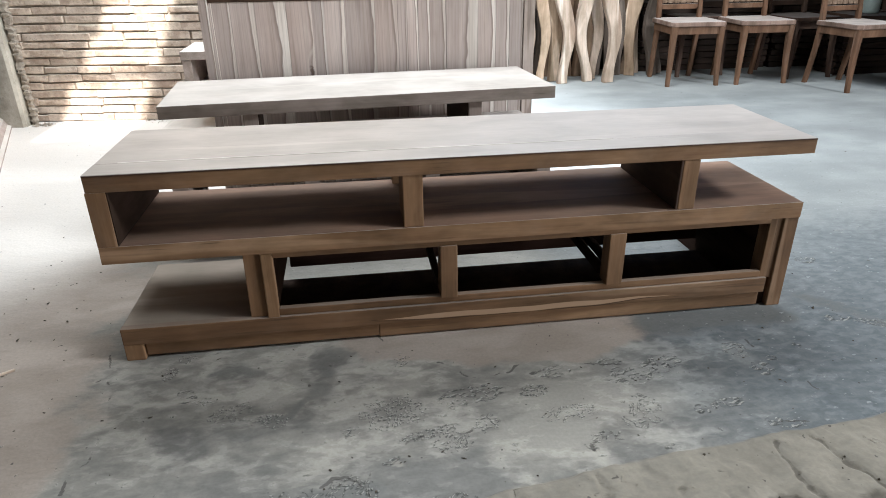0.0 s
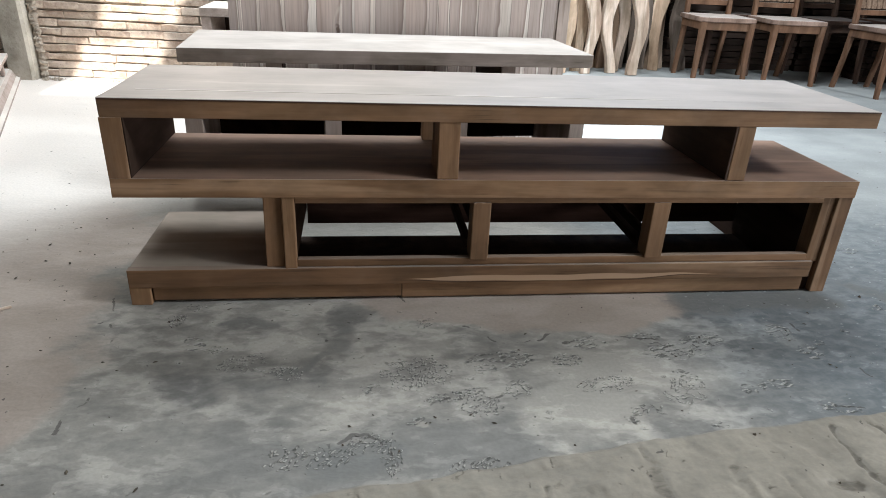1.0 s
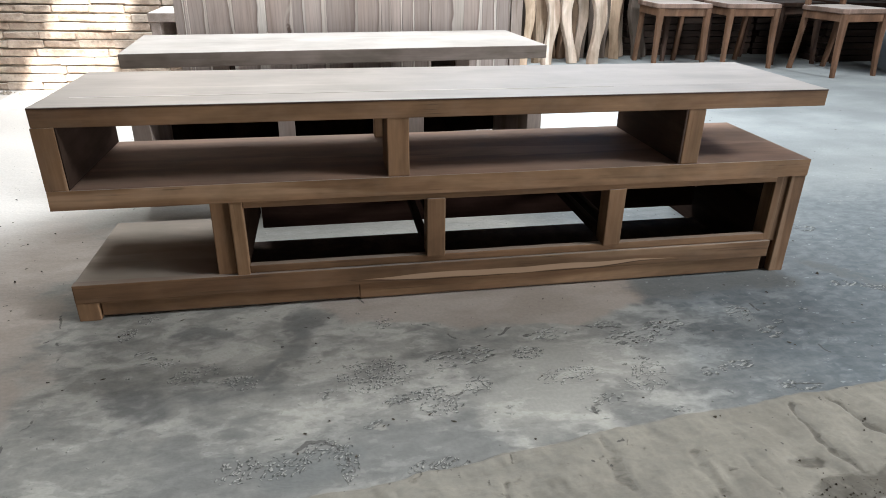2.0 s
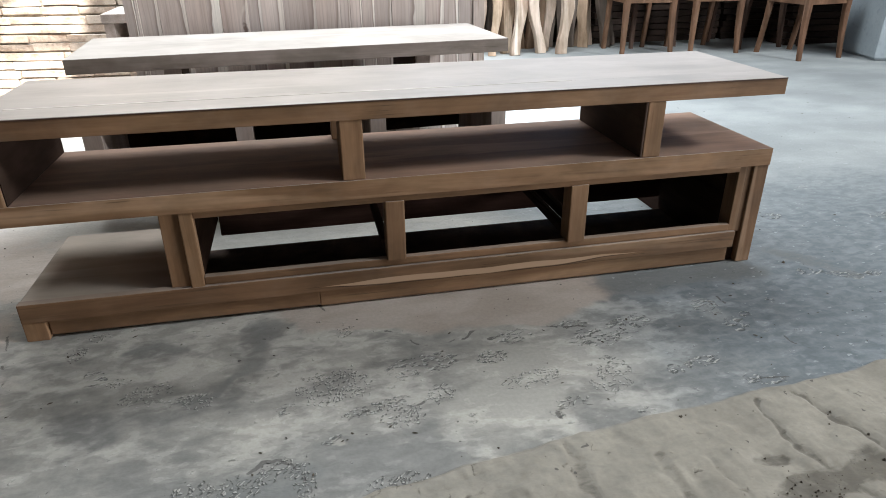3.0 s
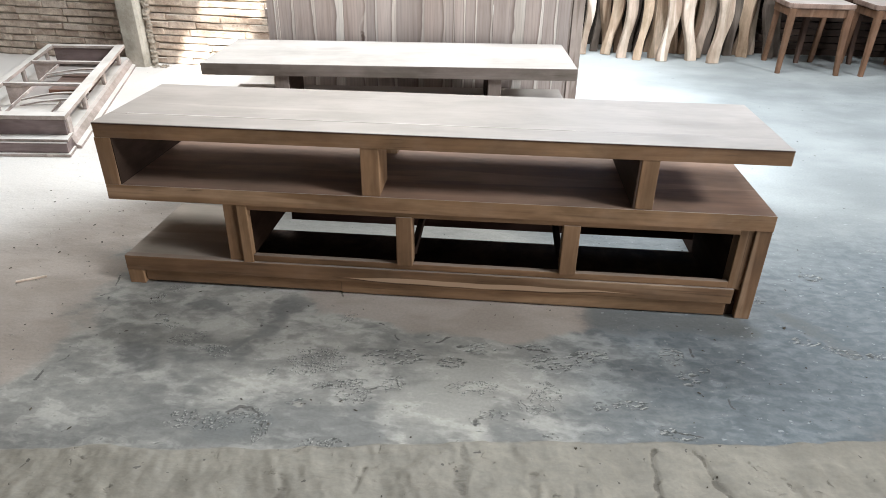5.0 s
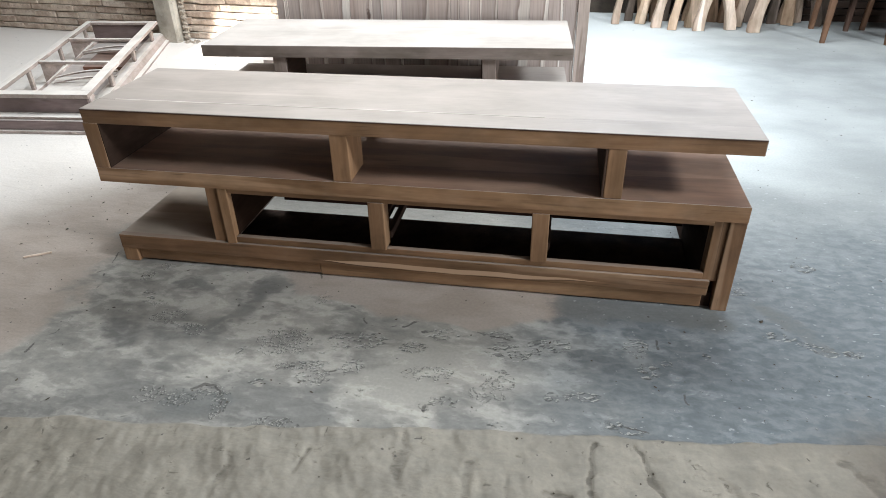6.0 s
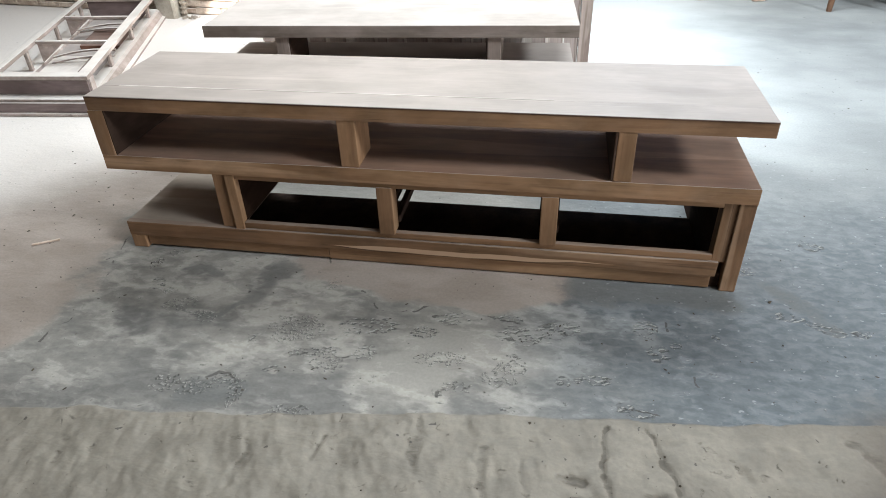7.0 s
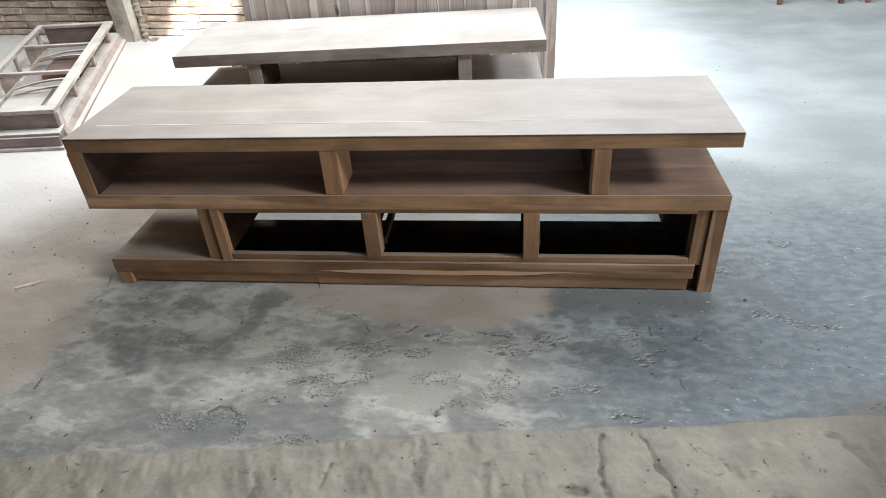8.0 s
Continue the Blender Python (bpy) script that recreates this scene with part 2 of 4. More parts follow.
def panel_wood(name, low, high, faint, knotty):
    """Grey-brown boards whose pale sapwood runs in a wavy band along one edge."""
    n = Nodes(name, 0.75)
    co = n.coords(False)
    rnd = n.add("ShaderNodeObjectInfo").outputs["Random"]
    far = n.vmath("ADD", co, n.vmath("SCALE", (31.0, 17.0, 23.0), rnd))
    sep = n.add("ShaderNodeSeparateXYZ", Vector=co)
    along = n.add("ShaderNodeSeparateXYZ", Vector=n.add("ShaderNodeTexCoord").outputs["Generated"]).outputs[0]
    wave = n.noise(n.vmath("MULTIPLY", far, (0.5, 0.5, 0.8)), 3.8, 3.0, 0.5)
    edge = n.math("ADD", along, n.math("MULTIPLY", n.math("SUBTRACT", wave, 0.5), 0.62))
    sap = n.math("MULTIPLY", n.math("MULTIPLY", n.step(edge, low, low + 0.04), n.step(edge, high, high + 0.10, 1.0, 0.3)), faint)
    heart = n.math("MULTIPLY", n.step(edge, low - 0.14, low + 0.02), n.step(edge, low + 0.02, low + 0.05, 1.0, 0.0))
    a = n.noise(n.vmath("MULTIPLY", far, (9.0, 9.0, 0.9)), 1.5, 4.0, 0.55, 1.2)
    b = n.noise(n.vmath("MULTIPLY", far, (160.0, 160.0, 5.0)), 1.0, 3.0)
    blot = n.noise(n.vmath("MULTIPLY", far, (2.5, 2.5, 1.0)), 2.4, 4.0, 0.6)
    col = n.mix(n.step(a, 0.28, 0.72), (0.44, 0.358, 0.322), (0.56, 0.468, 0.428))
    hue = n.step(n.math("FRACT", n.math("MULTIPLY", rnd, 7.3)), 0.3, 0.9, 0.0, 0.75)
    col = n.mix(hue, col, n.mix(n.step(a, 0.3, 0.7), (0.38, 0.295, 0.256), (0.49, 0.390, 0.345)))
    col = n.mix(n.step(blot, 0.35, 0.7, 0.0, 0.5), col, (0.56, 0.49, 0.46))
    col = n.mix(n.math("MULTIPLY", heart, 0.6), col, (0.165, 0.115, 0.095))
    col = n.mix(n.math("MULTIPLY", sap, 0.85), col, n.mix(n.step(a, 0.4, 0.6), (0.68, 0.61, 0.55), (0.82, 0.76, 0.70)))
    knots = n.add("ShaderNodeTexVoronoi", Vector=n.vmath("MULTIPLY", n.vmath("ADD", far, n.vmath("SCALE", (0.12, 0.0, 0.25), wave)), (9.0, 1.0, 2.6)), Scale=1.0).outputs["Distance"]
    less_knot = n.math("MULTIPLY", n.math("SUBTRACT", n.noise(far, 40.0, 3.0), 0.5), 0.22)
    col = n.mix(n.math("MULTIPLY", n.step(n.math("ADD", knots, less_knot), 0.05, 0.12, 0.8, 0.0), knotty), col, (0.10, 0.062, 0.048))
    col = n.mix(n.math("MULTIPLY", n.math("MULTIPLY", n.step(knots, 0.15, 0.19), n.step(knots, 0.20, 0.24, 0.4, 0.0)), knotty), col, (0.58, 0.52, 0.46))
    rings = n.add("ShaderNodeTexWave", Vector=n.vmath("MULTIPLY", far, (9.0, 9.0, 1.1)), Scale=2.2, Distortion=5.0, Detail=3.0).outputs["Fac"]
    col = n.mix(n.step(rings, 0.80, 0.99, 0.0, 0.14), col, (0.17, 0.125, 0.105))
    col = n.mix(1.0, col, n.add("ShaderNodeCombineColor", Red=n.step(b, 0.2, 0.8, 0.90, 1.08), Green=n.step(b, 0.2, 0.8, 0.90, 1.08), Blue=n.step(b, 0.2, 0.8, 0.90, 1.08)).outputs[0], "MULTIPLY")
    col = n.add("ShaderNodeHueSaturation", Value=n.step(rnd, 0.0, 1.0, 0.86, 1.16), Color=col).outputs[0]
    n.bump(b, 0.2, 0.001)
    return n.done(col)


PANEL = panel_wood("sapwood_board", 0.84, 0.97, 1.0, 0.0)
PANEL_WIDE = panel_wood("wide_sapwood_board", 0.66, 0.95, 1.0, 0.0)
PANEL_KNOT = panel_wood("knotty_board", 0.88, 0.97, 0.45, 1.0)


def brick_mat():
    n = Nodes("dusty_brick", 0.92)
    co = n.coords()
    rnd = n.add("ShaderNodeObjectInfo").outputs["Random"]
    a, b = n.noise(co, 9.0, 5.0, 0.65), n.noise(co, 70.0, 4.0, 0.6)
    col = n.mix(n.step(a, 0.35, 0.65), (0.41, 0.31, 0.245), (0.70, 0.59, 0.495))
    col = n.mix(n.step(rnd, 0.5, 1.0, 0.0, 0.5), col, (0.55, 0.47, 0.405))
    col = n.mix(n.step(b, 0.52, 0.72, 0.0, 0.5), col, (0.26, 0.19, 0.15))
    worn = n.noise(n.add("ShaderNodeTexCoord").outputs["Object"], 16.0, 5.0, 0.6)
    col = n.mix(n.step(worn, 0.55, 0.68, 0.0, 0.6), col, (0.34, 0.25, 0.195))
    # Upper faces pale: dust, with the light on the ledges painted in.
    col = n.mix(n.step(n.up(), 0.3, 0.9, 0.0, 0.9), col, (0.72, 0.66, 0.58))
    n.bump(n.math("ADD", n.math("MULTIPLY", a, 2.0), b), 0.7, 0.007)
    return n.done(col)


BRICK = brick_mat()
MORTAR = rough_mat("mortar", (0.36, 0.30, 0.245), (0.58, 0.51, 0.43), 14.0, 1.0, 0.02)
CONCRETE = rough_mat("concrete_post", (0.30, 0.27, 0.22), (0.50, 0.46, 0.40), 6.0, 0.5, 0.006)
WALL = rough_mat("dim_wall", (0.10, 0.082, 0.066), (0.17, 0.14, 0.115), 3.0)
# Wall behind the chairs; its shade is put into a dark colour.
SHADED_WALL = rough_mat("shaded_wall", (0.04, 0.032, 0.026), (0.075, 0.06, 0.048), 4.0)
ROOF = rough_mat("roof_sheet", (0.16, 0.14, 0.12), (0.24, 0.21, 0.18), 2.0)
METAL = rough_mat("pale_blue_metal", (0.27, 0.31, 0.335), (0.34, 0.38, 0.405), 3.0, 0.05, 0.001, 0.5)
JAR = rough_mat("pale_green_plastic", (0.36, 0.43, 0.40), (0.46, 0.53, 0.50), 8.0, 0.05, 0.001, 0.4)
JAR_LID = rough_mat("grey_plastic", (0.20, 0.20, 0.20), (0.28, 0.28, 0.28), 8.0, 0.05, 0.001, 0.5)
WOVEN = rough_mat("woven_cane", (0.12, 0.075, 0.05), (0.29, 0.205, 0.15), 25.0, 0.5, 0.003)


def floor_mat():
    """Worn cement: bare blue-grey skin, soft pale and pinkish sawdust, chipped scuffs, tread prints, a beige screed in front."""
    n = Nodes("worn_cement_floor", 0.82)
    co = n.coords(False)
    dust, scuff, screed, crack, pale, warm, tread, stain_shade, cool, soil_shade, calm = (n.attr(k) for k in ("dust", "scuff", "screed", "crack", "pale", "warm", "tread", "stain_shade", "cool", "soil_shade", "calm"))
    big = n.noise(n.vmath("MULTIPLY", co, (0.8, 1.2, 1.0)), 2.4, 4.0, 0.5)
    mid = n.noise(n.vmath("MULTIPLY", co, (0.7, 1.35, 1.0)), 9.0, 4.0, 0.48, 0.5)
    small = n.noise(n.vmath("MULTIPLY", co, (0.75, 1.3, 1.0)), 30.0, 4.0, 0.52, 0.4)
    fine = n.noise(co, 110.0, 3.0, 0.6)
    less = lambda v, k: n.math("MULTIPLY", n.math("SUBTRACT", v, 0.5), k)
    bare = n.mix(n.step(small, 0.32, 0.68), (0.157, 0.152, 0.142), (0.200, 0.194, 0.181))
    # Right side bluer: blue-grey cement with the cooler sky light painted in.
    bare = n.mix(cool, bare, n.mix(n.step(small, 0.32, 0.68), (0.118, 0.134, 0.144), (0.176, 0.191, 0.200)))
    dusty = n.mix(n.step(big, 0.32, 0.68), (0.300, 0.286, 0.257), (0.385, 0.364, 0.328))
    dusty = n.mix(cool, dusty, n.mix(n.step(big, 0.32, 0.68), (0.236, 0.250, 0.252), (0.290, 0.303, 0.303)))
    lies = n.math("ADD", n.math("ADD", dust, n.math("MULTIPLY", n.math("SUBTRACT", mid, 0.5), n.step(calm, 0.0, 1.0, 0.95, 0.3))), n.math("MULTIPLY", n.math("SUBTRACT", small, 0.5), n.step(calm, 0.0, 1.0, 0.6, 0.12)))
    col = n.mix(n.step(lies, 0.08, 0.92), bare, dusty)
    film = n.math("ADD", mid, n.math("ADD", less(small, 0.5), less(big, 0.6)))
    plates = n.math("ADD", n.step(film, 0.525, 0.54, 0.0, 0.5), n.step(film, 0.60, 0.612, 0.0, 0.5))
    plates = n.math("ADD", 1.0, n.math("MULTIPLY", n.math("SUBTRACT", plates, 0.4), n.step(calm, 0.0, 1.0, 0.22, 0.03)))
    col = n.mix(1.0, col, n.add("ShaderNodeCombineColor", Red=plates, Green=plates, Blue=plates).outputs[0], "MULTIPLY")
    rosy = n.mix(n.step(n.math("ADD", mid, less(big, 0.8)), 0.25, 0.75), (0.270, 0.227, 0.194), (0.340, 0.292, 0.256))
    col = n.mix(n.step(n.math("ADD", warm, n.math("ADD", less(mid, 0.4), less(small, 0.3))), 0.3, 0.66), col, rosy)
    col = n.mix(n.step(n.math("ADD", stain_shade, n.math("ADD", less(small, 1.0), less(mid, 0.8))), 0.22, 0.78, 0.0, 0.75), col, (0.125, 0.127, 0.122))
    # Pale sawdust, whitened further to paint the daylight pool on the back floor.
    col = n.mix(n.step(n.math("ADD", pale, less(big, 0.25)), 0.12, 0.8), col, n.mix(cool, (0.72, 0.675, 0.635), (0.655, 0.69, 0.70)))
    flecks = n.math("MULTIPLY", cool, n.step(n.noise(n.vmath("MULTIPLY", co, (1.0, 1.4, 1.0)), 34.0, 3.0, 0.6), 0.655, 0.70, 0.0, 0.5))
    col = n.mix(flecks, col, (0.40, 0.42, 0.42))
    # slivers where the skin has flaked: relief painted as a dark hollow with a lit, pale lip
    bent = n.vmath("ADD", co, n.vmath("SCALE", (0.05, 0.03, 0.0), small))
    turned = n.add("ShaderNodeMapping", Vector=bent, Rotation=(0.0, 0.0, -0.22), Scale=(52.0, 100.0, 1.0)).outputs[0]
    sliver = n.noise(turned, 1.0, 3.0, 0.62, 0.6)
    lip = n.noise(n.vmath("ADD", turned, (0.12, -0.42, 0.0)), 1.0, 3.0, 0.62, 0.6)
    where = n.step(n.math("ADD", n.math("ADD", scuff, n.step(n.math("MAXIMUM", warm, n.math("MULTIPLY", pale, 4.0)), 0.1, 0.5, 0.11, -0.3)), n.math("ADD", less(mid, 1.2), less(small, 1.2))), 0.34, 0.60)
    hollow = n.math("MULTIPLY", where, n.step(sliver, 0.555, 0.60))
    raised = n.math("MULTIPLY", where, n.step(lip, 0.555, 0.59))
    col = n.mix(n.math("MULTIPLY", where, 0.06), col, (0.15, 0.155, 0.152))
    col = n.mix(n.math("MULTIPLY", raised, 0.62), col, (0.47, 0.46, 0.43))
    col = n.mix(n.math("MULTIPLY", hollow, 0.66), col, (0.062, 0.065, 0.063))
    # tread prints: small raised blocks in rows, each with its shadow side painted beside it, some missing
    grid = n.add("ShaderNodeMapping", Vector=bent, Rotation=(0.0, 0.0, 0.10), Scale=(150.0, 88.0, 1.0)).outputs[0]
    cells = n.add("ShaderNodeTexVoronoi", Vector=grid, Scale=1.0, Randomness=0.55)
    beside = n.add("ShaderNodeTexVoronoi", Vector=n.vmath("ADD", grid, (0.22, 0.30, 0.0)), Scale=1.0, Randomness=0.55)
    pick = lambda v: n.step(n.math("SUBTRACT", n.math("ADD", n.math("MULTIPLY", tread, 1.7), less(small, 0.9)), n.add("ShaderNodeSeparateColor", Color=v.outputs["Color"]).outputs[0]), 0.0, 0.2)
    knob = n.math("MULTIPLY", pick(cells), n.step(cells.outputs["Distance"], 0.24, 0.40, 1.0, 0.0))
    gap = n.math("MULTIPLY", n.math("MULTIPLY", pick(beside), n.step(beside.outputs["Distance"], 0.26, 0.44, 1.0, 0.0)), n.math("SUBTRACT", 1.0, knob))
    col = n.mix(n.math("MULTIPLY", knob, 0.50), col, (0.48, 0.465, 0.43))
    col = n.mix(n.math("MULTIPLY", gap, 0.62), col, (0.06, 0.063, 0.06))
    # the screed
    beige = n.mix(n.step(mid, 0.3, 0.7), (0.196, 0.176, 0.146), (0.250, 0.226, 0.188))
    beige = n.mix(n.step(small, 0.30, 0.55, 0.32, 0.0), beige, (0.15, 0.138, 0.115))
    pits = n.noise(n.add("ShaderNodeMapping", Vector=bent, Rotation=(0.0, 0.0, 0.12), Scale=(36.0, 17.0, 1.0)).outputs[0], 1.0, 4.0, 0.62)
    pit = n.step(pits, 0.675, 0.71, 0.0, 0.55)
    beige = n.mix(pit, beige, (0.085, 0.075, 0.06))
    beige = n.mix(n.step(n.math("ADD", stain_shade, less(small, 2.4)), 0.30, 0.95, 0.0, 0.75), beige, (0.075, 0.064, 0.050))
    col = n.mix(screed, col, beige)
    # Brown dirt tone that also paints the darker light at the near corners.
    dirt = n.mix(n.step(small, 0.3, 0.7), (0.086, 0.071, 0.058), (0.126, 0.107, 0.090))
    col = n.mix(n.step(n.math("ADD", soil_shade, n.math("ADD", less(mid, 0.5), less(small, 0.4))), 0.2, 0.8, 0.0, 0.92), col, dirt)
    col = n.mix(n.step(n.math("ADD", crack, n.math("ADD", less(small, 0.8), less(fine, 0.5))), 0.70, 0.95, 0.0, 0.75), col, (0.06, 0.054, 0.05))
    col = n.mix(n.step(n.noise(co, 38.0, 2.0, 0.5), 0.735, 0.755, 0.0, 0.8), col, (0.05, 0.045, 0.04))
    grain = n.step(fine, 0.25, 0.75, 0.94, 1.06)
    col = n.mix(1.0, col, n.add("ShaderNodeCombineColor", Red=grain, Green=grain, Blue=grain).outputs[0], "MULTIPLY")
    height = n.math("ADD", n.math("MULTIPLY", mid, 0.5), n.math("ADD", n.math("MULTIPLY", small, 0.2), n.math("MULTIPLY", fine, 0.05)))
    height = n.math("SUBTRACT", n.math("ADD", height, n.math("MULTIPLY", n.math("ADD", raised, knob), 0.34)), n.math("MULTIPLY", n.math("ADD", n.math("ADD", hollow, gap), n.math("MULTIPLY", pit, screed)), 0.40))
    n.bump(height, 0.85, 0.010)
    n.link(n.step(lies, 0.2, 0.8, 0.58, 0.9), n.bsdf.inputs["Roughness"])
    return n.done(col)


FLOOR = floor_mat()

# ---- builders ----


def part(name, bm, mat, parent=None, label="", at=(0, 0, 0), smooth=False):
    """One mesh object out of a bmesh, under its thing."""
    me = bpy.data.meshes.new(name)
    bm.to_mesh(me)
    bm.free()
    me.materials.append(mat)
    if smooth:
        for p in me.polygons:
            p.use_smooth = True
    ob = new(name, me)
    ob.parent = parent
    ob.location = at
    if label:
        ob["label"] = label
    return ob


def thing(name, label, category, m=None, group="", kind=""):
    """An Empty at the base of a thing."""
    ob = tagged(new(name), label, category, group, kind)
    ob.matrix_world = m if m is not None else Matrix()
    return ob


def block(w, d, h, bevel=0.003, wear=0.0):
    """A box round the origin with rounded edges."""
    bm = bmesh.new()
    bmesh.ops.create_cube(bm, size=1.0, matrix=Matrix.Diagonal((w, d, h, 1)))
    if wear:
        for v in bm.verts:
            v.co += Vector([random.uniform(-wear, wear) for _ in range(3)])
    if bevel:
        bmesh.ops.bevel(bm, geom=bm.edges[:], offset=min(bevel, 0.3 * min(w, d, h)), segments=2, profile=0.6, affect="EDGES")
    return bm


def board(name, parent, x, y, z, mat, label="", bevel=0.003, wear=0.0008):
    """A board between the given pairs of coordinates."""
    ob = part(name, block(x[1] - x[0], y[1] - y[0], z[1] - z[0], bevel, wear), mat, parent, label,
              ((x[0] + x[1]) / 2, (y[0] + y[1]) / 2, (z[0] + z[1]) / 2))
    return ob


def sweep(sections):
    """A solid through rings of points, closed at both ends."""
    bm = bmesh.new()
    rings = [[bm.verts.new(p) for p in ring] for ring in sections]
    k = len(rings[0])
    for a, b in zip(rings, rings[1:]):
        for i in range(k):
            bm.faces.new((a[i], a[(i + 1) % k], b[(i + 1) % k], b[i]))
    bm.faces.new(rings[0][::-1])
    bm.faces.new(rings[-1])
    bmesh.ops.recalc_face_normals(bm, faces=bm.faces[:])
    return bm


def ring(cx, cy, z, w, d, chamfer=0.18):
    """A rectangle with cut corners, lying at height z."""
    c = chamfer * min(w, d)
    a, b = w / 2, d / 2
    return [(cx + x, cy + y, z) for x, y in ((-a + c, -b), (a - c, -b), (a, -b + c), (a, b - c), (a - c, b), (-a + c, b), (-a, b - c), (-a, -b + c))]


# ---- hall ----
def lattice(xs, ys, seed):
    """Smooth value noise at the crossings of xs and ys (in cells)."""
    rng = np.random.RandomState(seed)
    table = rng.rand(64, 64)
    x0, y0 = np.floor(xs).astype(int), np.floor(ys).astype(int)
    fx, fy = xs - x0, ys - y0
    fx, fy = fx * fx * (3 - 2 * fx), fy * fy * (3 - 2 * fy)
    t = lambda i, j: table[i % 64, j % 64]
    return (t(x0, y0) * (1 - fx) + t(x0 + 1, y0) * fx) * (1 - fy) + (t(x0, y0 + 1) * (1 - fx) + t(x0 + 1, y0 + 1) * fx) * fy


def fractal(x, y, cell, seed, octaves=4):
    total, amp, norm = 0.0, 1.0, 0.0
    for o in range(octaves):
        total = total + amp * lattice(x / cell, y / cell, seed + o)
        norm, amp, cell = norm + amp, amp * 0.5, cell * 0.5
    return total / norm


def smooth01(v, lo, hi):
    t = np.clip((v - lo) / (hi - lo), 0, 1)
    return t * t * (3 - 2 * t)


def spot(x, y, cx, cy, rx, ry, turn=0.0):
    """1 inside an ellipse, falling to 0 outside it."""
    c, s = math.cos(radians(turn)), math.sin(radians(turn))
    u, v = (x - cx) * c + (y - cy) * s, -(x - cx) * s + (y - cy) * c
    return 1 - smooth01(np.sqrt((u / rx) ** 2 + (v / ry) ** 2), 0.6, 1.15)


def trail(x, y, points, width):
    """1 along a bent line."""
    best = np.full(x.shape, 9.0)
    for (ax, ay), (bx, by) in zip(points, points[1:]):
        dx, dy = bx - ax, by - ay
        t = np.clip(((x - ax) * dx + (y - ay) * dy) / (dx * dx + dy * dy), 0, 1)
        best = np.minimum(best, np.hypot(x - ax - t * dx, y - ay - t * dy))
    return 1 - smooth01(best, width * 0.2, width)


def floor():
    fine_x = np.concatenate([np.arange(-1.3, -0.2, 0.012), np.arange(-0.2, 2.4, 0.0045), np.arange(2.4, 3.3, 0.012)])
    fine_y = np.concatenate([np.arange(-1.35, -1.0, 0.012), np.arange(-1.0, -0.76, 0.006), np.arange(-0.76, 0.05, 0.0045), np.arange(0.05, 0.75, 0.012)])
    xs = np.concatenate([np.linspace(-30, -4, 8), np.arange(-3.5, -1.31, 0.12), fine_x, np.arange(3.4, 7, 0.12), np.linspace(8, 30, 8)])
    ys = np.concatenate([np.linspace(-30, -5, 8), np.arange(-4.5, -1.36, 0.15), fine_y, np.arange(0.8, 5, 0.08), np.linspace(6, 30, 8)])
    nx, ny = len(xs), len(ys)
    x, y = [g.ravel() for g in np.meshgrid(xs, ys)]
    wob = (fractal(x, y, 0.16, 3) - 0.5) * 0.12
    wob2 = (fractal(x, y, 0.16, 13) - 0.5) * 0.12
    wx, wy = x + wob, y + wob2
    near = smooth01(np.maximum(np.abs(x - 1.0) / 2.2, np.abs(y + 0.3) / 1.0), 0.8, 1.0)
    px, py = x + 0.35 * wob, y + 0.35 * wob2
    qx, qy = px + (fractal(x, y, 0.07, 101) - 0.5) * 0.10, py + (fractal(x, y, 0.07, 107) - 0.5) * 0.10
    dust = 0.45 + 0.24 * fractal(x, y, 0.45, 21)
    # x, y, radii, turn, more or less dust; dark spots along the console also paint its shade
    wiped = (
        (0.56, -0.09, 0.030, 0.072, 1, -0.7), (0.54, -0.22, 0.053, 0.055, 30, -0.65), (0.50, -0.32, 0.033, 0.034, 20, -0.6), (0.63, -0.07, 0.096, 0.057, 2, -0.4),
        (0.31, -0.12, 0.077, 0.040, 1, -0.7), (0.23, -0.37, 0.047, 0.066, 2, -0.9), (0.37, -0.52, 0.085, 0.09, 3, -0.55), (0.48, -0.49, 0.050, 0.027, 3, -0.5),
        (0.37, -0.33, 0.085, 0.055, 2, -0.55), (0.96, -0.54, 0.065, 0.063, 3, -0.5), (0.80, -0.60, 0.135, 0.060, 3, -0.5), (0.58, -0.64, 0.045, 0.040, 3, -1.0),
        (0.88, -0.24, 0.055, 0.081, 2, -0.5), (0.52, -0.68, 0.06, 0.014, 4, -0.5),
    )
    wiped_and_shaded = (
        # The first spot paints the console's shadow on the floor at its right front.
        (1.70, -0.09, 0.24, 0.075, 2, -0.8), (1.52, -0.27, 0.060, 0.10, 2, -0.4), (1.62, -0.32, 0.066, 0.055, 3, -0.5), (1.80, -0.21, 0.055, 0.11, 2, -0.45),
        (1.25, -0.57, 0.09, 0.035, 3, -0.4), (1.57, -0.39, 0.06, 0.02, 2, -0.35), (1.55, -0.52, 0.20, 0.05, 3, -0.3), (2.20, -0.10, 0.20, 0.08, -30, -0.6),
        (2.50, -0.28, 0.45, 0.26, 0, -1.1), (2.95, -0.2, 0.45, 0.40, 0, -0.5), (2.60, 0.15, 0.35, 0.22, 10, -0.3), (2.75, 0.55, 0.3, 0.12, 20, -0.3),
    )
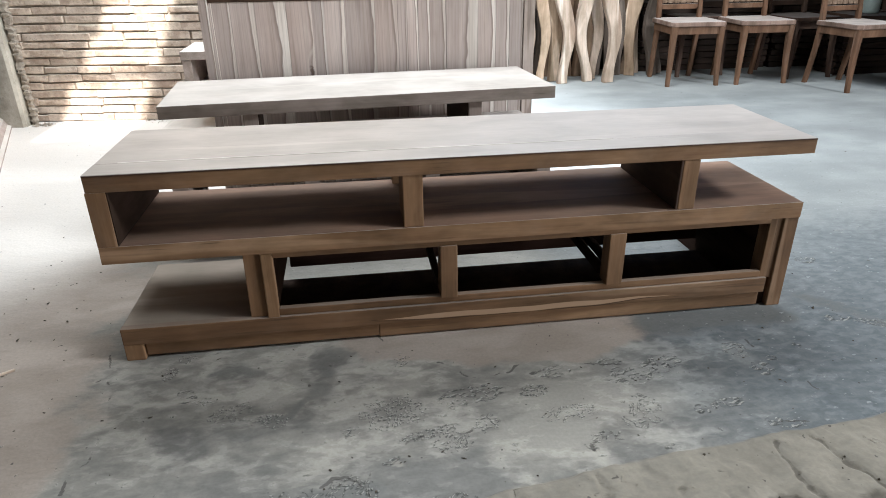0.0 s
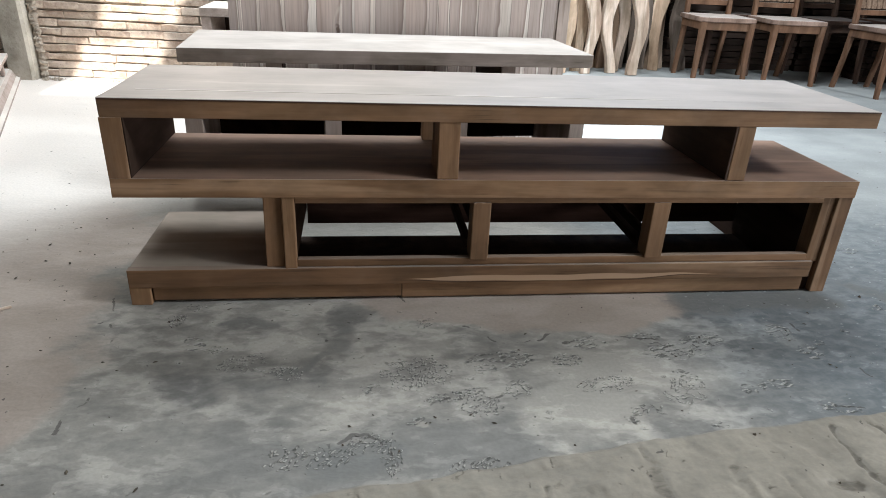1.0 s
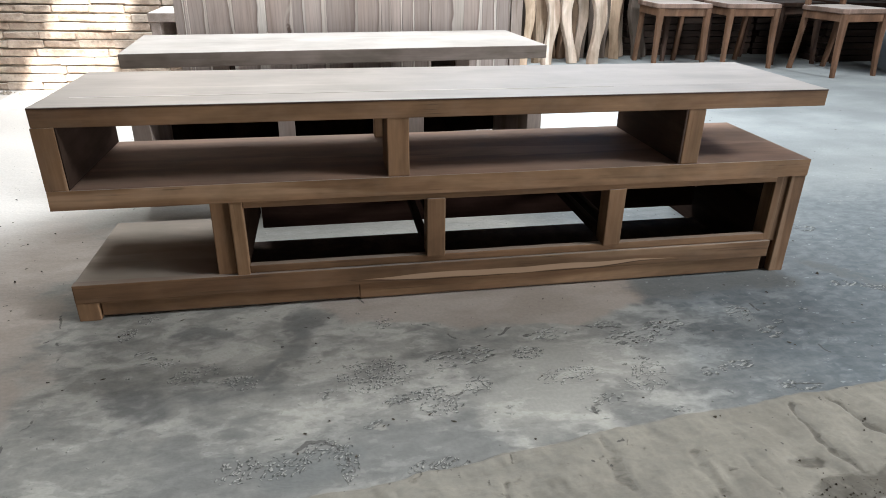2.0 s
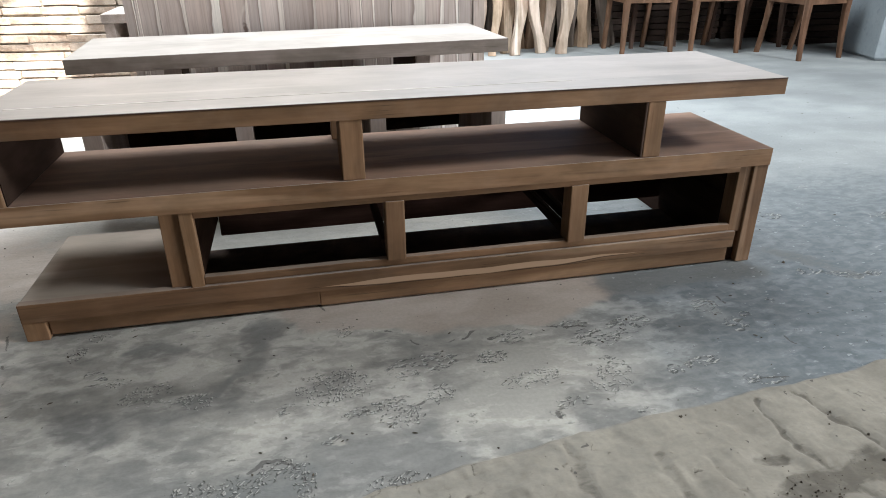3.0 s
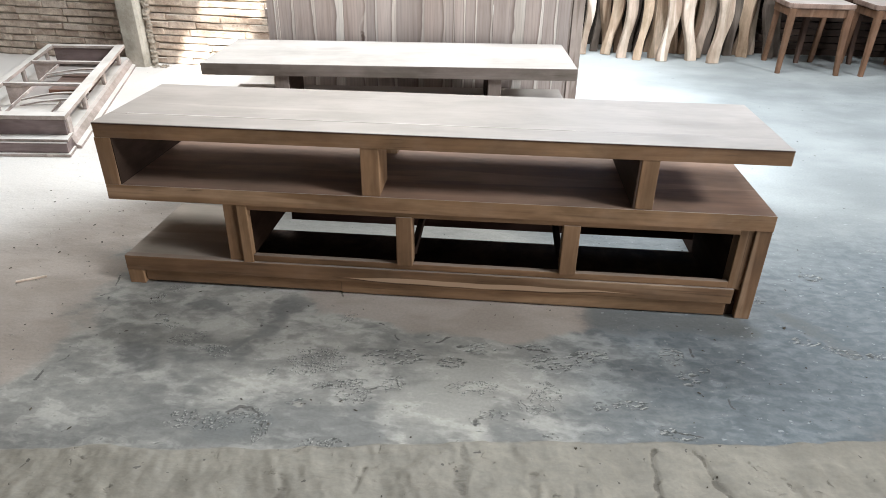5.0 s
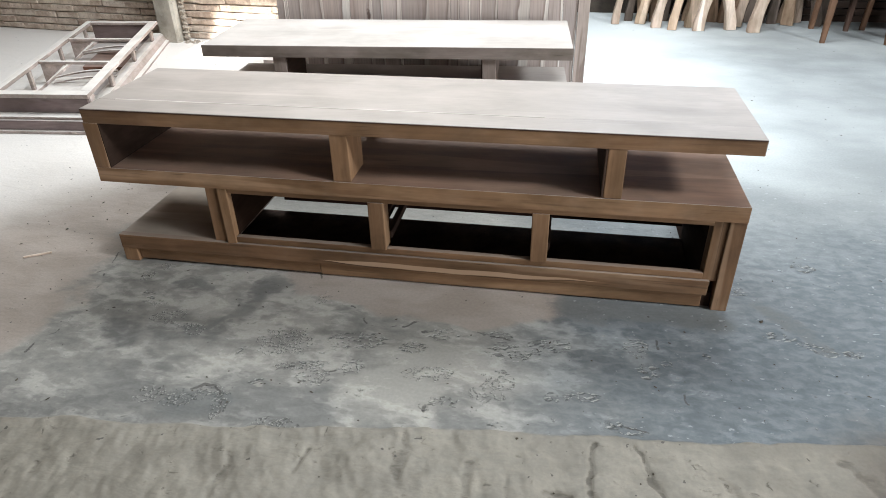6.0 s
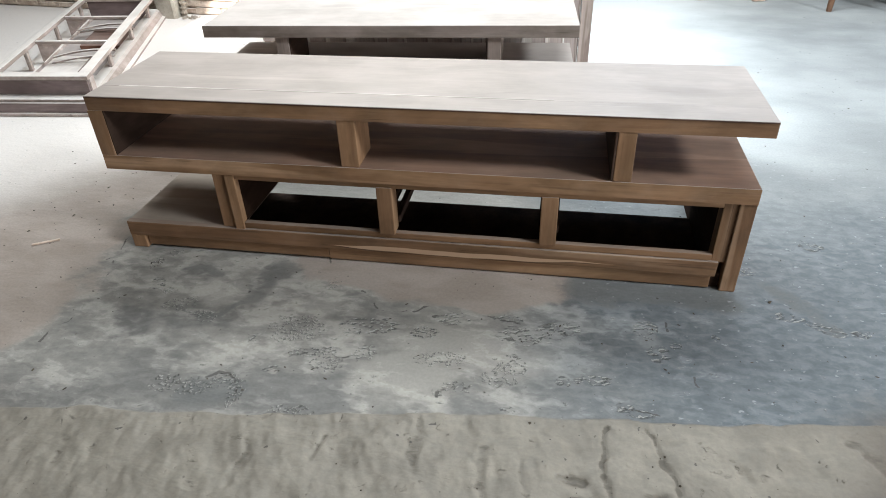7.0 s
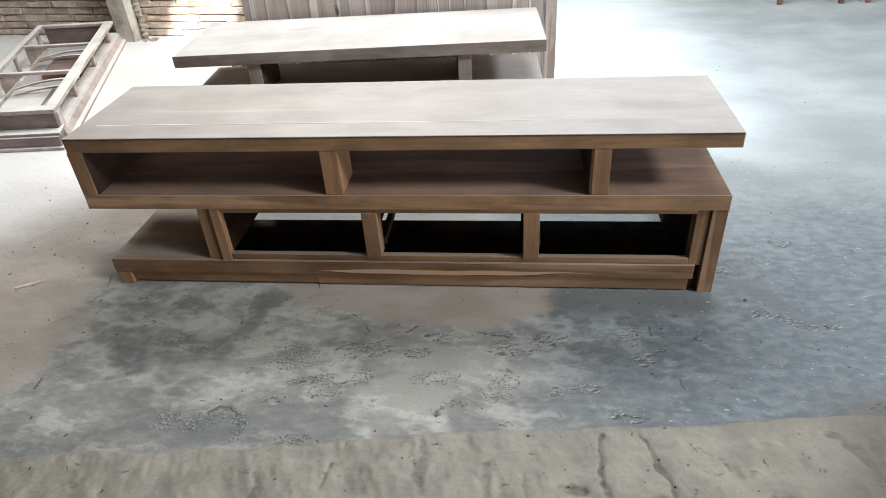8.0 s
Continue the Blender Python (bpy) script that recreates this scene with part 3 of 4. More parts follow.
    drifts = (
        (1.06, -0.54, 0.12, 0.11, 3, 0.42), (1.16, -0.34, 0.15, 0.061, 2, 0.55), (1.09, -0.48, 0.13, 0.073, 3, 0.38), (0.45, -0.23, 0.106, 0.052, 2, 0.4),
        (0.76, -0.24, 0.121, 0.038, 2, 0.3), (0.72, -0.52, 0.019, 0.016, 3, 1.1), (0.56, -0.46, 0.078, 0.066, 3, 0.25), (1.41, -0.54, 0.10, 0.043, 3, 0.25),
        (1.72, -0.24, 0.029, 0.025, 2, 0.6), (1.70, -0.46, 0.11, 0.041, 3, 0.3), (1.35, -0.40, 0.12, 0.06, 3, 0.35), (2.05, 0.0, 0.10, 0.05, 0, 0.3),
    )
    for cx, cy, rx, ry, turn, k in wiped + wiped_and_shaded + drifts:
        dust = dust + (0.42 if k < 0 else 0.8) * k * spot(qx, qy, cx, cy, rx * 1.2, ry * 1.2, turn)
    # Right and near floor toned darker, partly painting the light's falloff there.
    dust = dust - 0.30 * smooth01(x + 0.5 * fractal(x, y, 0.5, 91), 1.55, 2.4) * (1 - smooth01(y, 0.1, 0.9))
    dust = dust - 0.32 * (1 - smooth01(y + 0.3 * (fractal(x, y, 0.3, 63) - 0.5) - 0.11 * x, -0.72, -0.50))
    far = smooth01(y, 0.35, 1.3)
    dust = np.clip(dust, 0, 1) * (1 - far) + far * (0.85 + 0.3 * fractal(x, y, 0.3, 5))
    # pinkish sawdust drifted under the front and over the floor beside the console
    drift = spot(wx, wy, 1.20, -0.02, 0.36, 0.21, 0) + 0.85 * spot(wx, wy, 0.80, 0.0, 0.25, 0.13, 0)
    warm = np.maximum(drift, (1 - smooth01(wx + 0.35 * (fractal(x, y, 0.2, 17) - 0.5), -0.25, 0.12)) * 0.85) * (1 - far)
    stain_shade = 0 * x
    drips_and_shade = (
        (((0.575, -0.05), (0.57, -0.13), (0.555, -0.19), (0.53, -0.235)), 0.040, 0.5), (((0.53, -0.235), (0.50, -0.30), (0.48, -0.335), (0.42, -0.345)), 0.022, 0.5),
        (((0.24, -0.12), (0.38, -0.12)), 0.030, 0.5), (((0.56, -0.635), (0.63, -0.61)), 0.085, 0.95), (((2.12, 0.03), (2.18, -0.06), (2.25, -0.13)), 0.05, 0.55),
        (((1.58, -0.62), (1.59, -0.71), (1.605, -0.80), (1.62, -0.92)), 0.012, 0.85), (((1.705, -0.60), (1.73, -0.69), (1.74, -0.80), (1.75, -0.95)), 0.011, 0.85),
        # The last entry paints the contact shadow under the console's right front.
        (((1.88, -0.63), (1.905, -0.72)), 0.020, 0.5), (((1.55, -0.02), (1.95, -0.05)), 0.13, 0.85),
    )
    stains = (
        (((2.15, -0.575), (2.18, -0.63)), 0.022, 0.75), (((1.14, -0.66), (1.155, -0.76)), 0.014, 0.7), (((1.30, -0.67), (1.31, -0.76), (1.33, -0.83)), 0.012, 0.6),
        (((0.28, -0.78), (0.31, -0.87)), 0.02, 0.55), (((0.75, -0.75), (0.77, -0.86)), 0.016, 0.5), (((0.96, -0.72), (0.95, -0.80)), 0.014, 0.6),
        (((1.40, -0.70), (1.44, -0.86)), 0.010, 0.45), (((1.97, -0.75), (2.03, -0.78)), 0.03, 0.7), (((1.48, -0.86), (1.58, -0.84), (1.71, -0.825)), 0.055, 1.2),
        (((1.50, -0.74), (1.55, -0.77)), 0.02, 0.8),
    )
    for points, width, k in drips_and_shade + stains:
        stain_shade = np.maximum(stain_shade, k * trail(wx, wy, points, width))
    scuff = 0 * x
    scrapes = (
        (0.81, -0.43, 0.080, 0.022, 14), (0.62, -0.39, 0.030, 0.018, 12), (0.71, -0.51, 0.026, 0.014, 20), (0.93, -0.30, 0.094, 0.040, 6), (1.09, -0.31, 0.042, 0.028, 2),
        (1.37, -0.29, 0.070, 0.045, 10), (1.48, -0.25, 0.075, 0.040, 18), (1.17, -0.25, 0.063, 0.030, 14), (1.33, -0.22, 0.060, 0.022, -6), (1.50, -0.45, 0.020, 0.024, 3),
        (1.57, -0.44, 0.050, 0.021, 8), (1.72, -0.22, 0.035, 0.045, 2), (1.74, -0.31, 0.036, 0.041, -20), (1.79, -0.27, 0.018, 0.018, 2), (1.67, -0.53, 0.065, 0.024, -8),
        (1.37, -0.57, 0.026, 0.011, 4),
    )
    chips = (
        (1.91, -0.23, 0.015, 0.014, 2), (1.18, -0.54, 0.015, 0.018, 30), (2.13, -0.11, 0.05, 0.02, 0), (2.22, -0.14, 0.06, 0.02, -20), (2.31, -0.15, 0.03, 0.02, 0),
        (2.75, 0.18, 0.15, 0.03, -15), (2.05, 0.10, 0.04, 0.02, 0), (2.30, 0.28, 0.04, 0.03, 0), (0.20, -0.20, 0.02, 0.04, 30), (2.62, -0.05, 0.06, 0.02, 10),
    )
    for cx, cy, rx, ry, turn in scrapes + chips:
        scuff = np.maximum(scuff, spot(px, py, cx, cy, rx, ry, turn))
    tread = 0 * x
    prints = (
        (0.72, -0.34, 0.080, 0.064, 2), (0.86, -0.47, 0.050, 0.045, 2), (0.81, -0.43, 0.075, 0.020, 14), (0.62, -0.57, 0.050, 0.030, 3), (0.655, -0.62, 0.022, 0.060, 3),
        (0.46, -0.61, 0.045, 0.034, 3), (0.54, -0.61, 0.055, 0.032, 4), (0.33, -0.29, 0.055, 0.045, 2), (0.43, -0.33, 0.055, 0.030, -14), (0.25, -0.23, 0.026, 0.020, 3),
    )
    worn_prints = (
        (0.82, -0.64, 0.070, 0.022, 3), (0.13, -0.09, 0.022, 0.036, 3), (0.16, -0.03, 0.030, 0.022, 2), (0.78, -0.12, 0.030, 0.028, 20), (0.95, -0.41, 0.032, 0.036, 3),
        (1.09, -0.31, 0.040, 0.026, 2), (1.17, -0.42, 0.085, 0.032, 2), (1.36, -0.41, 0.055, 0.040, 3), (1.23, -0.51, 0.045, 0.020, 3), (1.33, -0.47, 0.060, 0.025, 3),
    )
    for cx, cy, rx, ry, turn in prints + worn_prints:
        tread = np.maximum(tread, spot(px, py, cx, cy, rx, ry, turn))
    edge = -0.752 + 0.112 * x + (fractal(x, y, 0.20, 31, 5) - 0.5) * 0.05
    screed = 1 - smooth01(y - edge, -0.005, 0.006)
    crack = 0 * x
    jag, jag2 = (fractal(x, y, 0.035, 52) - 0.5) * 0.022, (fractal(x, y, 0.035, 57) - 0.5) * 0.022
    lines = (((-0.051, 0.042), (-0.035, -0.02), (-0.022, -0.059), (-0.056, -0.085)), ((-0.028, -0.068), (0.0, -0.146), (0.024, -0.249), (0.03, -0.40), (0.0, -0.45), (0.01, -0.51)),
             ((0.880, -0.141), (0.916, -0.161), (0.935, -0.209), (0.969, -0.233), (1.026, -0.220)), ((1.049, -0.219), (1.092, -0.197)), ((1.105, -0.247), (1.159, -0.223), (1.206, -0.204)),
             ((1.272, -0.209), (1.316, -0.226), (1.376, -0.233)), ((0.747, -0.455), (0.793, -0.434)), ((0.890, -0.447), (0.958, -0.410)), ((0.693, -0.524), (0.727, -0.499)))
    more_lines = (((0.561, -0.565), (0.578, -0.543), (0.611, -0.542), (0.647, -0.581), (0.665, -0.635), (0.656, -0.668)), ((0.706, 0.021), (0.724, -0.015)), ((1.623, -0.468), (1.649, -0.493)),
                  ((1.658, -0.515), (1.696, -0.525), (1.734, -0.532)), ((1.830, -0.343), (1.839, -0.412), (1.853, -0.449)), ((1.786, -0.128), (1.782, -0.209)), ((2.20, -0.06), (2.25, -0.125), (2.30, -0.16)),
                  ((1.175, -0.559), (1.183, -0.534), (1.209, -0.518)))
    for points in lines + more_lines:
        crack = np.maximum(crack, trail(x + wob * 0.3 + jag, y + wob2 * 0.3 + jag2, points, 0.010))
    crack = crack * (0.66 + 0.34 * smooth01(fractal(x, y, 0.05, 44), 0.34, 0.54))
    # Rises to the right, where the bluish light is put into the colour.
    cool = smooth01(x + 0.5 * (fractal(x, y, 0.3, 23) - 0.5) + 0.15 * y, 1.15, 1.75)
    calm = np.maximum(smooth01(y, -0.05, 0.45), smooth01(x + 0.4 * y, 1.45, 2.2) * 0.75)
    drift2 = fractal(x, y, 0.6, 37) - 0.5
    # Near left and right zones: brown dirt plus painted light falloff.
    soil_shade = 0.95 * (1 - smooth01(x + 0.9 * drift2 - 0.25 * y, -0.05, 1.05)) * (1 - smooth01(y + 0.5 * drift2, -0.85, -0.20))
    soil_shade = np.maximum(soil_shade, 0.9 * smooth01(x + 0.9 * drift2, 1.6, 2.3) * (1 - smooth01(y + 0.4 * drift2, -0.70, -0.25)))
    soil_shade = soil_shade * (0.15 + 0.85 * smooth01(y + 0.6 * drift2, -2.3, -1.3))
    # Grows towards the back: sawdust plus the daylight pool, both put into colour.
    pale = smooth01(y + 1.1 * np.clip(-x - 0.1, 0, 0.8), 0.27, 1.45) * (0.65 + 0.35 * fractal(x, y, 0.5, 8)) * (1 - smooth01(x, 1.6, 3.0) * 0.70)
    grooves = stain_shade * screed
    z = (fractal(x, y, 0.35, 61) - 0.5) * 0.008 * (1 - near) - crack * 0.001
    z = z + screed * (0.008 + (fractal(x, y, 0.09, 71) - 0.5) * 0.018 + (fractal(x + 0.3 * y, y * 0.5, 0.03, 81, 3) - 0.5) * 0.007 - grooves * 0.005) * (1 - near)
    z = z * (1 - smooth01(-np.hypot(np.maximum(np.abs(x - 1) - 1, 0), np.maximum(np.abs(y - 0.21) - 0.21, 0)), -0.06, 0.0))
    verts = np.stack([x, y, z], 1)
    i = np.arange(nx * ny).reshape(ny, nx)
    quads = np.stack([i[:-1, :-1].ravel(), i[:-1, 1:].ravel(), i[1:, 1:].ravel(), i[1:, :-1].ravel()], 1)
    me = bpy.data.meshes.new("floor")
    me.from_pydata(verts.tolist(), [], quads.tolist())
    for name, values in (("dust", dust), ("scuff", scuff), ("screed", screed), ("crack", crack), ("pale", pale), ("warm", warm), ("tread", tread), ("stain_shade", stain_shade), ("cool", cool), ("soil_shade", soil_shade), ("calm", calm)):
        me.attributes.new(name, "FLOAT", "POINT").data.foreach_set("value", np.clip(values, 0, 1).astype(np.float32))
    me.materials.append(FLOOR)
    for p in me.polygons:
        p.use_smooth = True
    return tagged(new("floor", me), "worn blue-grey cement floor dusted with pale sawdust", "floor", kind="structure")


floor()

ROOF_Z = 5.2


def slab_with_holes(name, x, y, z, holes, mat, label, category):
    """A flat sheet pierced by rectangles, cut into strips."""
    bm = bmesh.new()
    cuts_x = sorted({*x, *(v for h in holes for v in h[0])})
    cuts_y = sorted({*y, *(v for h in holes for v in h[1])})
    for xa, xb in zip(cuts_x, cuts_x[1:]):
        for ya, yb in zip(cuts_y, cuts_y[1:]):
            mx, my = (xa + xb) / 2, (ya + yb) / 2
            if any(h[0][0] < mx < h[0][1] and h[1][0] < my < h[1][1] for h in holes):
                continue
            bmesh.ops.create_cube(bm, size=1.0, matrix=Matrix.Translation((mx, my, (z[0] + z[1]) / 2)) @ Matrix.Diagonal((xb - xa, yb - ya, z[1] - z[0], 1)))
    return tagged(part(name, bm, mat), label, category, kind="structure")


SUN_SHIFT = ROOF_Z / -SUN_WAY.z
SX, SY = SUN_WAY.x * SUN_SHIFT, SUN_WAY.y * SUN_SHIFT
# Unseen roof; its holes are traced back from the sun patch on the wall.
slab_with_holes("ceiling", (-5.2, 7.6), (-5.2, 1.2), (ROOF_Z, ROOF_Z + 0.06),
                [((-1.26 - SX, -0.72 - SX), (2.5 - SY, 3.32 - SY)), ((-1.18 - SX, -0.68 - SX), (3.345 - SY, 3.62 - SY)), ((-1.12 - SX, -0.67 - SX), (3.62 - SY, 3.90 - SY)), ((-0.89 - SX, -0.64 - SX), (3.90 - SY, 5.0 - SY))], ROOF, "unseen brown roof, its gaps cut to shape the sun patch", "ceiling")
# Unseen lower roof and riser, added to confine the skylight to the back.
slab_with_holes("ceiling_low", (-5.2, 7.6), (1.2, 5.0), (3.3, 3.36), [((-0.7, 2.8), (1.45, 2.95))], ROOF, "unseen lower roof, added to keep the skylight's light at the back", "ceiling")
tagged(board("wall_riser", None, (-5.2, 7.6), (1.2, 1.26), (3.36, ROOF_Z), WALL, bevel=0), "unseen wall closing the step between the added roofs", "wall", kind="structure")
# Unseen walls, added to block stray light and kept dark against bounce.
tagged(board("wall_south", None, (-5.2, 7.6), (-5.2, -5.0), (0, ROOF_Z), WALL, bevel=0), "unseen dim wall added to enclose the hall", "wall", kind="structure")
tagged(board("wall_west", None, (-5.2, -5.0), (-5.0, 5.0), (0, ROOF_Z), WALL, bevel=0), "unseen dim wall added to enclose the hall", "wall", kind="structure")
east = bmesh.new()
for ya, yb, za, zb in ((-5.0, -4.75, 0, 2.0), (-3.05, 4.35, 0, 2.0), (-5.0, 4.35, 2.0, 3.7), (-5.0, 4.35, 5.0, ROOF_Z), (-5.0, -2.6, 3.7, 5.0), (-0.7, 4.35, 3.7, 5.0)):
    bmesh.ops.create_cube(east, size=1.0, matrix=Matrix.Translation((6.7, (ya + yb) / 2, (za + zb) / 2)) @ Matrix.Diagonal((0.2, yb - ya, zb - za, 1)))
tagged(part("wall_east", east, WALL), "unseen dim wall, its doorway and high window placed for the side lights", "wall", kind="structure")
# The opening above the view is added to bring a bluish sky sheen.
north = bmesh.new()
for xa, xb, za, zb in ((1.0, 6.6, 0, 1.4), (1.0, 6.6, 2.8, ROOF_Z), (1.0, 1.5, 1.4, 2.8), (6.2, 6.6, 1.4, 2.8)):
    bmesh.ops.create_cube(north, size=1.0, matrix=Matrix.Translation(((xa + xb) / 2, 4.425, (za + zb) / 2)) @ Matrix.Diagonal((xb - xa, 0.15, zb - za, 1)))
tagged(part("wall_north_east", north, SHADED_WALL), "wall behind the chairs coloured for shade, with an added unseen sky opening", "wall", kind="structure")
tagged(board("wall_return", None, (0.9, 1.0), (2.85, 4.5), (0, ROOF_Z), WALL, bevel=0), "dim return of the brick wall", "wall", kind="structure")


# ---- the staggered console ----
def console(m):
    c = thing("tv_console", "low raw teak console, staggered open shelves, empty drawer bays", "tv console", m)
    d = 0.42
    top = board("top", c, (0, 2.0), (0, 0.098), (0.505, 0.55), TOP_X, "sawdust-grey planed top")
    p = board("plank", None, (0, 2.0), (0.1, 0.446), (0.5055, 0.5498), TOP_X, bevel=0.0005)
    p.parent, p.location = top, p.location - top.location
    board("plank_joint", c, (1.4205, 1.999), (0.0940, 0.1050), (0.5, 0.5502), TOP_X, bevel=0, wear=0.0)
    # Added strip that paints the thin shadow line under the top's edge.
    board("glue_line", c, (0.003, 1.997), (-0.0042, -0.0012), (0.5462, 0.5496), DARK_TEAK, "dark strip for the shadow line along the top edge", bevel=0.0005, wear=0.0)
    board("seam", c, (0.06, 1.42), (0.0970, 0.1022), (0.545, 0.5506), SEAM, "sawdust-filled seam", bevel=0.0003, wear=0.0)
    board("shelf_front", c, (0.0, 2.0), (-0.004, -0.0003), (0.3055, 0.3548), TEAK_X, bevel=0.001)
    board("left_side", c, (0, 0.05), (-0.003, d), (0.354, 0.505), TEAK_Z, bevel=0.0015)
    # Thin liners that put the shade inside the compartments into dark wood.
    board("inner_side", c, (0.0502, 0.0535), (-0.0025, d - 0.004), (0.3555, 0.5045), DARK_Y, "inner face darkened for shade")
    board("inner_side", c, (1.592, 1.5995), (0.001, d - 0.014), (0.3555, 0.5045), DARK_TEAK, "inner face darkened for shade")
    board("front_rail", c, (0.002, 1.998), (-0.003, 0.02), (0.5045, 0.547), TEAK_X, bevel=0.002)
    board("shelf", c, (0, 2.0), (0.0, d), (0.305, 0.355), SHELF_X, "brown middle shelf")
    board("middle_post", c, (0.80, 0.855), (0.0, 0.14), (0.355, 0.505), TEAK_Z)
    board("back_post", c, (0.795, 0.85), (d - 0.05, d), (0.355, 0.505), TEAK_Z)
    board("right_support", c, (1.60, 1.65), (0.0, d - 0.01), (0.355, 0.505), TEAK_Z)
    board("left_support", c, (0.355, 0.402), (0.012, d - 0.01), (0.10, 0.305), TEAK_Z)
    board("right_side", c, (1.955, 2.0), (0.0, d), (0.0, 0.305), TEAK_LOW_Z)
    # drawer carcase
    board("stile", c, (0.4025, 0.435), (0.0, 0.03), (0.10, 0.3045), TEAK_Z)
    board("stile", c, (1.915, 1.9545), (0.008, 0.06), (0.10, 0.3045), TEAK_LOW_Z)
    # Carcase sides, bottom and underside are coloured dark for the shade in the bays.
    board("carcase_side", c, (0.4025, 0.434), (0.0305, d - 0.02), (0.118, 0.3045), INNER_DARK, "inner side darkened for the unlit bay")
    board("carcase_side", c, (1.916, 1.9545), (0.0605, d - 0.02), (0.001, 0.3045), DARK_Y, "inner side darkened for the unlit bay")
    # Added block, shaped to give the floor strip its slanted end in view.
    board("back_skid", c, (1.918, 1.953), (d - 0.0195, 0.565), (0.0, 0.13), DARK_Y, "dark extension of the side, fitted to the camera's view")
    board("bottom_board", c, (0.31, 1.9155), (0.03, d - 0.031), (0.012, 0.024), BASE_DARK, "bottom board darkened for the shade inside the bays")
    board("underside", c, (0.4345, 1.9155), (0.0505, d - 0.01), (0.2965, 0.3045), DARK_Y, "board under the shelf darkened for the shade there")
    board("upper_rail", c, (0.4355, 1.9145), (0.004, 0.05), (0.287, 0.3045), TEAK_X)
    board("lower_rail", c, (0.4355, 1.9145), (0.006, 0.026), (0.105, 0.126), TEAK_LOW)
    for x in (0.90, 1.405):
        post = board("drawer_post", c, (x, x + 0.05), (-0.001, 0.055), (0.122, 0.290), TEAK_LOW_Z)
        for dx in (-0.006, 0.036):
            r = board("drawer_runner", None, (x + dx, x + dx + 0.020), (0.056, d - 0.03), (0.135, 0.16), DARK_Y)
            r.parent, r.location = post, r.location - post.location
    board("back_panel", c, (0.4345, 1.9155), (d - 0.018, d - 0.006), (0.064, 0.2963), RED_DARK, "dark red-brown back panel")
    # plinth
    board("plinth_top", c, (0.0, 0.40), (0.0, d), (0.078, 0.10), PLINTH_X, "dusty open end shelf")
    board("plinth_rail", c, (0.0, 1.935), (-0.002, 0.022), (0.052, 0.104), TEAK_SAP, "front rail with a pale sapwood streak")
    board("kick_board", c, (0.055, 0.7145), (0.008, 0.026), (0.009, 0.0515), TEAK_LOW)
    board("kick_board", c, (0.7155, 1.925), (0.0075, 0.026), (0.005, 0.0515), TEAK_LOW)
    board("foot", c, (0.0, 0.052), (0.0, 0.05), (0.0, 0.0515), TEAK_Z)
    board("foot", c, (0.0, 0.052), (d - 0.05, d), (0.0, 0.077), TEAK_Z)
    board("foot", c, (1.926, 1.9545), (0.02, 0.06), (0.0, 0.0515), DARK_Y)
    board("left_skirt", c, (0.003, 0.024), (0.0505, d - 0.0505), (0.03, 0.077), TEAK_Y)
    board("back_rail", c, (0.053, 0.30), (d - 0.03, d - 0.004), (0.02, 0.077), TEAK_X)
    return c


console(Matrix())


def second_console(m):
    c = thing("tv_console", "shorter greyish teak console with sawdust-white top and empty drawer bays", "tv console", m)
    w, d = 1.508, 0.5
    board("top", c, (0, w), (0, d), (0.502, 0.55), GREY_X, "sawdust-white top")
    board("shelf", c, (0, w), (0.0, d - 0.05), (0.312, 0.355), GREY_X, "dusty shelf under the top")
    for x, deep, inner in ((0.29, 0.26, 0.0552), (1.155, d - 0.08, -0.0042)):
        support = board("support", c, (x, x + 0.055), (0.02, deep), (0.355, 0.502), GREY_Z)
        # Thin facing that paints the support's shaded side dark.
        face = board("inner_face", None, (x + inner, x + inner + 0.004), (0.028, deep - 0.004), (0.356, 0.501), DARK_TEAK, "inner face darkened for shade")
        face.parent, face.location = support, face.location - support.location
    for x in (0.0, 0.49, 0.97, 1.448):
        board("drawer_post", c, (x, x + 0.06), (0.0, d - 0.06), (0.075, 0.312), GREY_Z)
    board("lower_rail", c, (0.06, 1.448), (0.004, 0.05), (0.075, 0.12), GREY_X)
    board("back_panel", c, (0.06, 1.448), (d - 0.075, d - 0.062), (0.12, 0.31), DARK_Y)
    board("plinth", c, (0.02, w - 0.02), (0.02, d - 0.07), (0.0, 0.075), GREY_X)
    return c


second_console(pose(-0.01, 0.785, 0, 0, 0, 3.7))


# ---- leaning boards ----
def door_panel(m, w, h):
    p = thing("glued_panel", "upright grey-brown panel of teak boards with wavy pale sapwood", "wood panel", m)
    board("stile", p, (0, 0.040), (0, 0.04), (0, h), PANEL)
    board("stile", p, (w - 0.052, w), (0, 0.04), (0, h), GREY_Z)
    board("top_rail", p, (0.041, w - 0.053), (-0.001, 0.041), (0.850, 0.90), DARK_TEAK, "dark top rail")
    x = 0.041
    for end, mat in ((0.055, PANEL_WIDE), (0.130, PANEL), (0.235, PANEL), (0.370, PANEL_WIDE), (0.480, PANEL_KNOT), (0.535, PANEL), (0.625, PANEL), (0.760, PANEL), (0.862, PANEL_KNOT),
                     (0.905, PANEL_KNOT), (0.955, PANEL), (1.010, PANEL), (1.085, PANEL), (1.235, PANEL_WIDE), (1.320, PANEL), (1.385, PANEL), (w - 0.053, PANEL_KNOT)):
        board("board", p, (x, end - 0.0008), (0.006, 0.034), (0, 0.8495), mat, bevel=0.0012)
        x = end
    return p


door_panel(pose(0.055, 1.42, 0, -2.0, 0, 0.5), 1.505, 0.90)


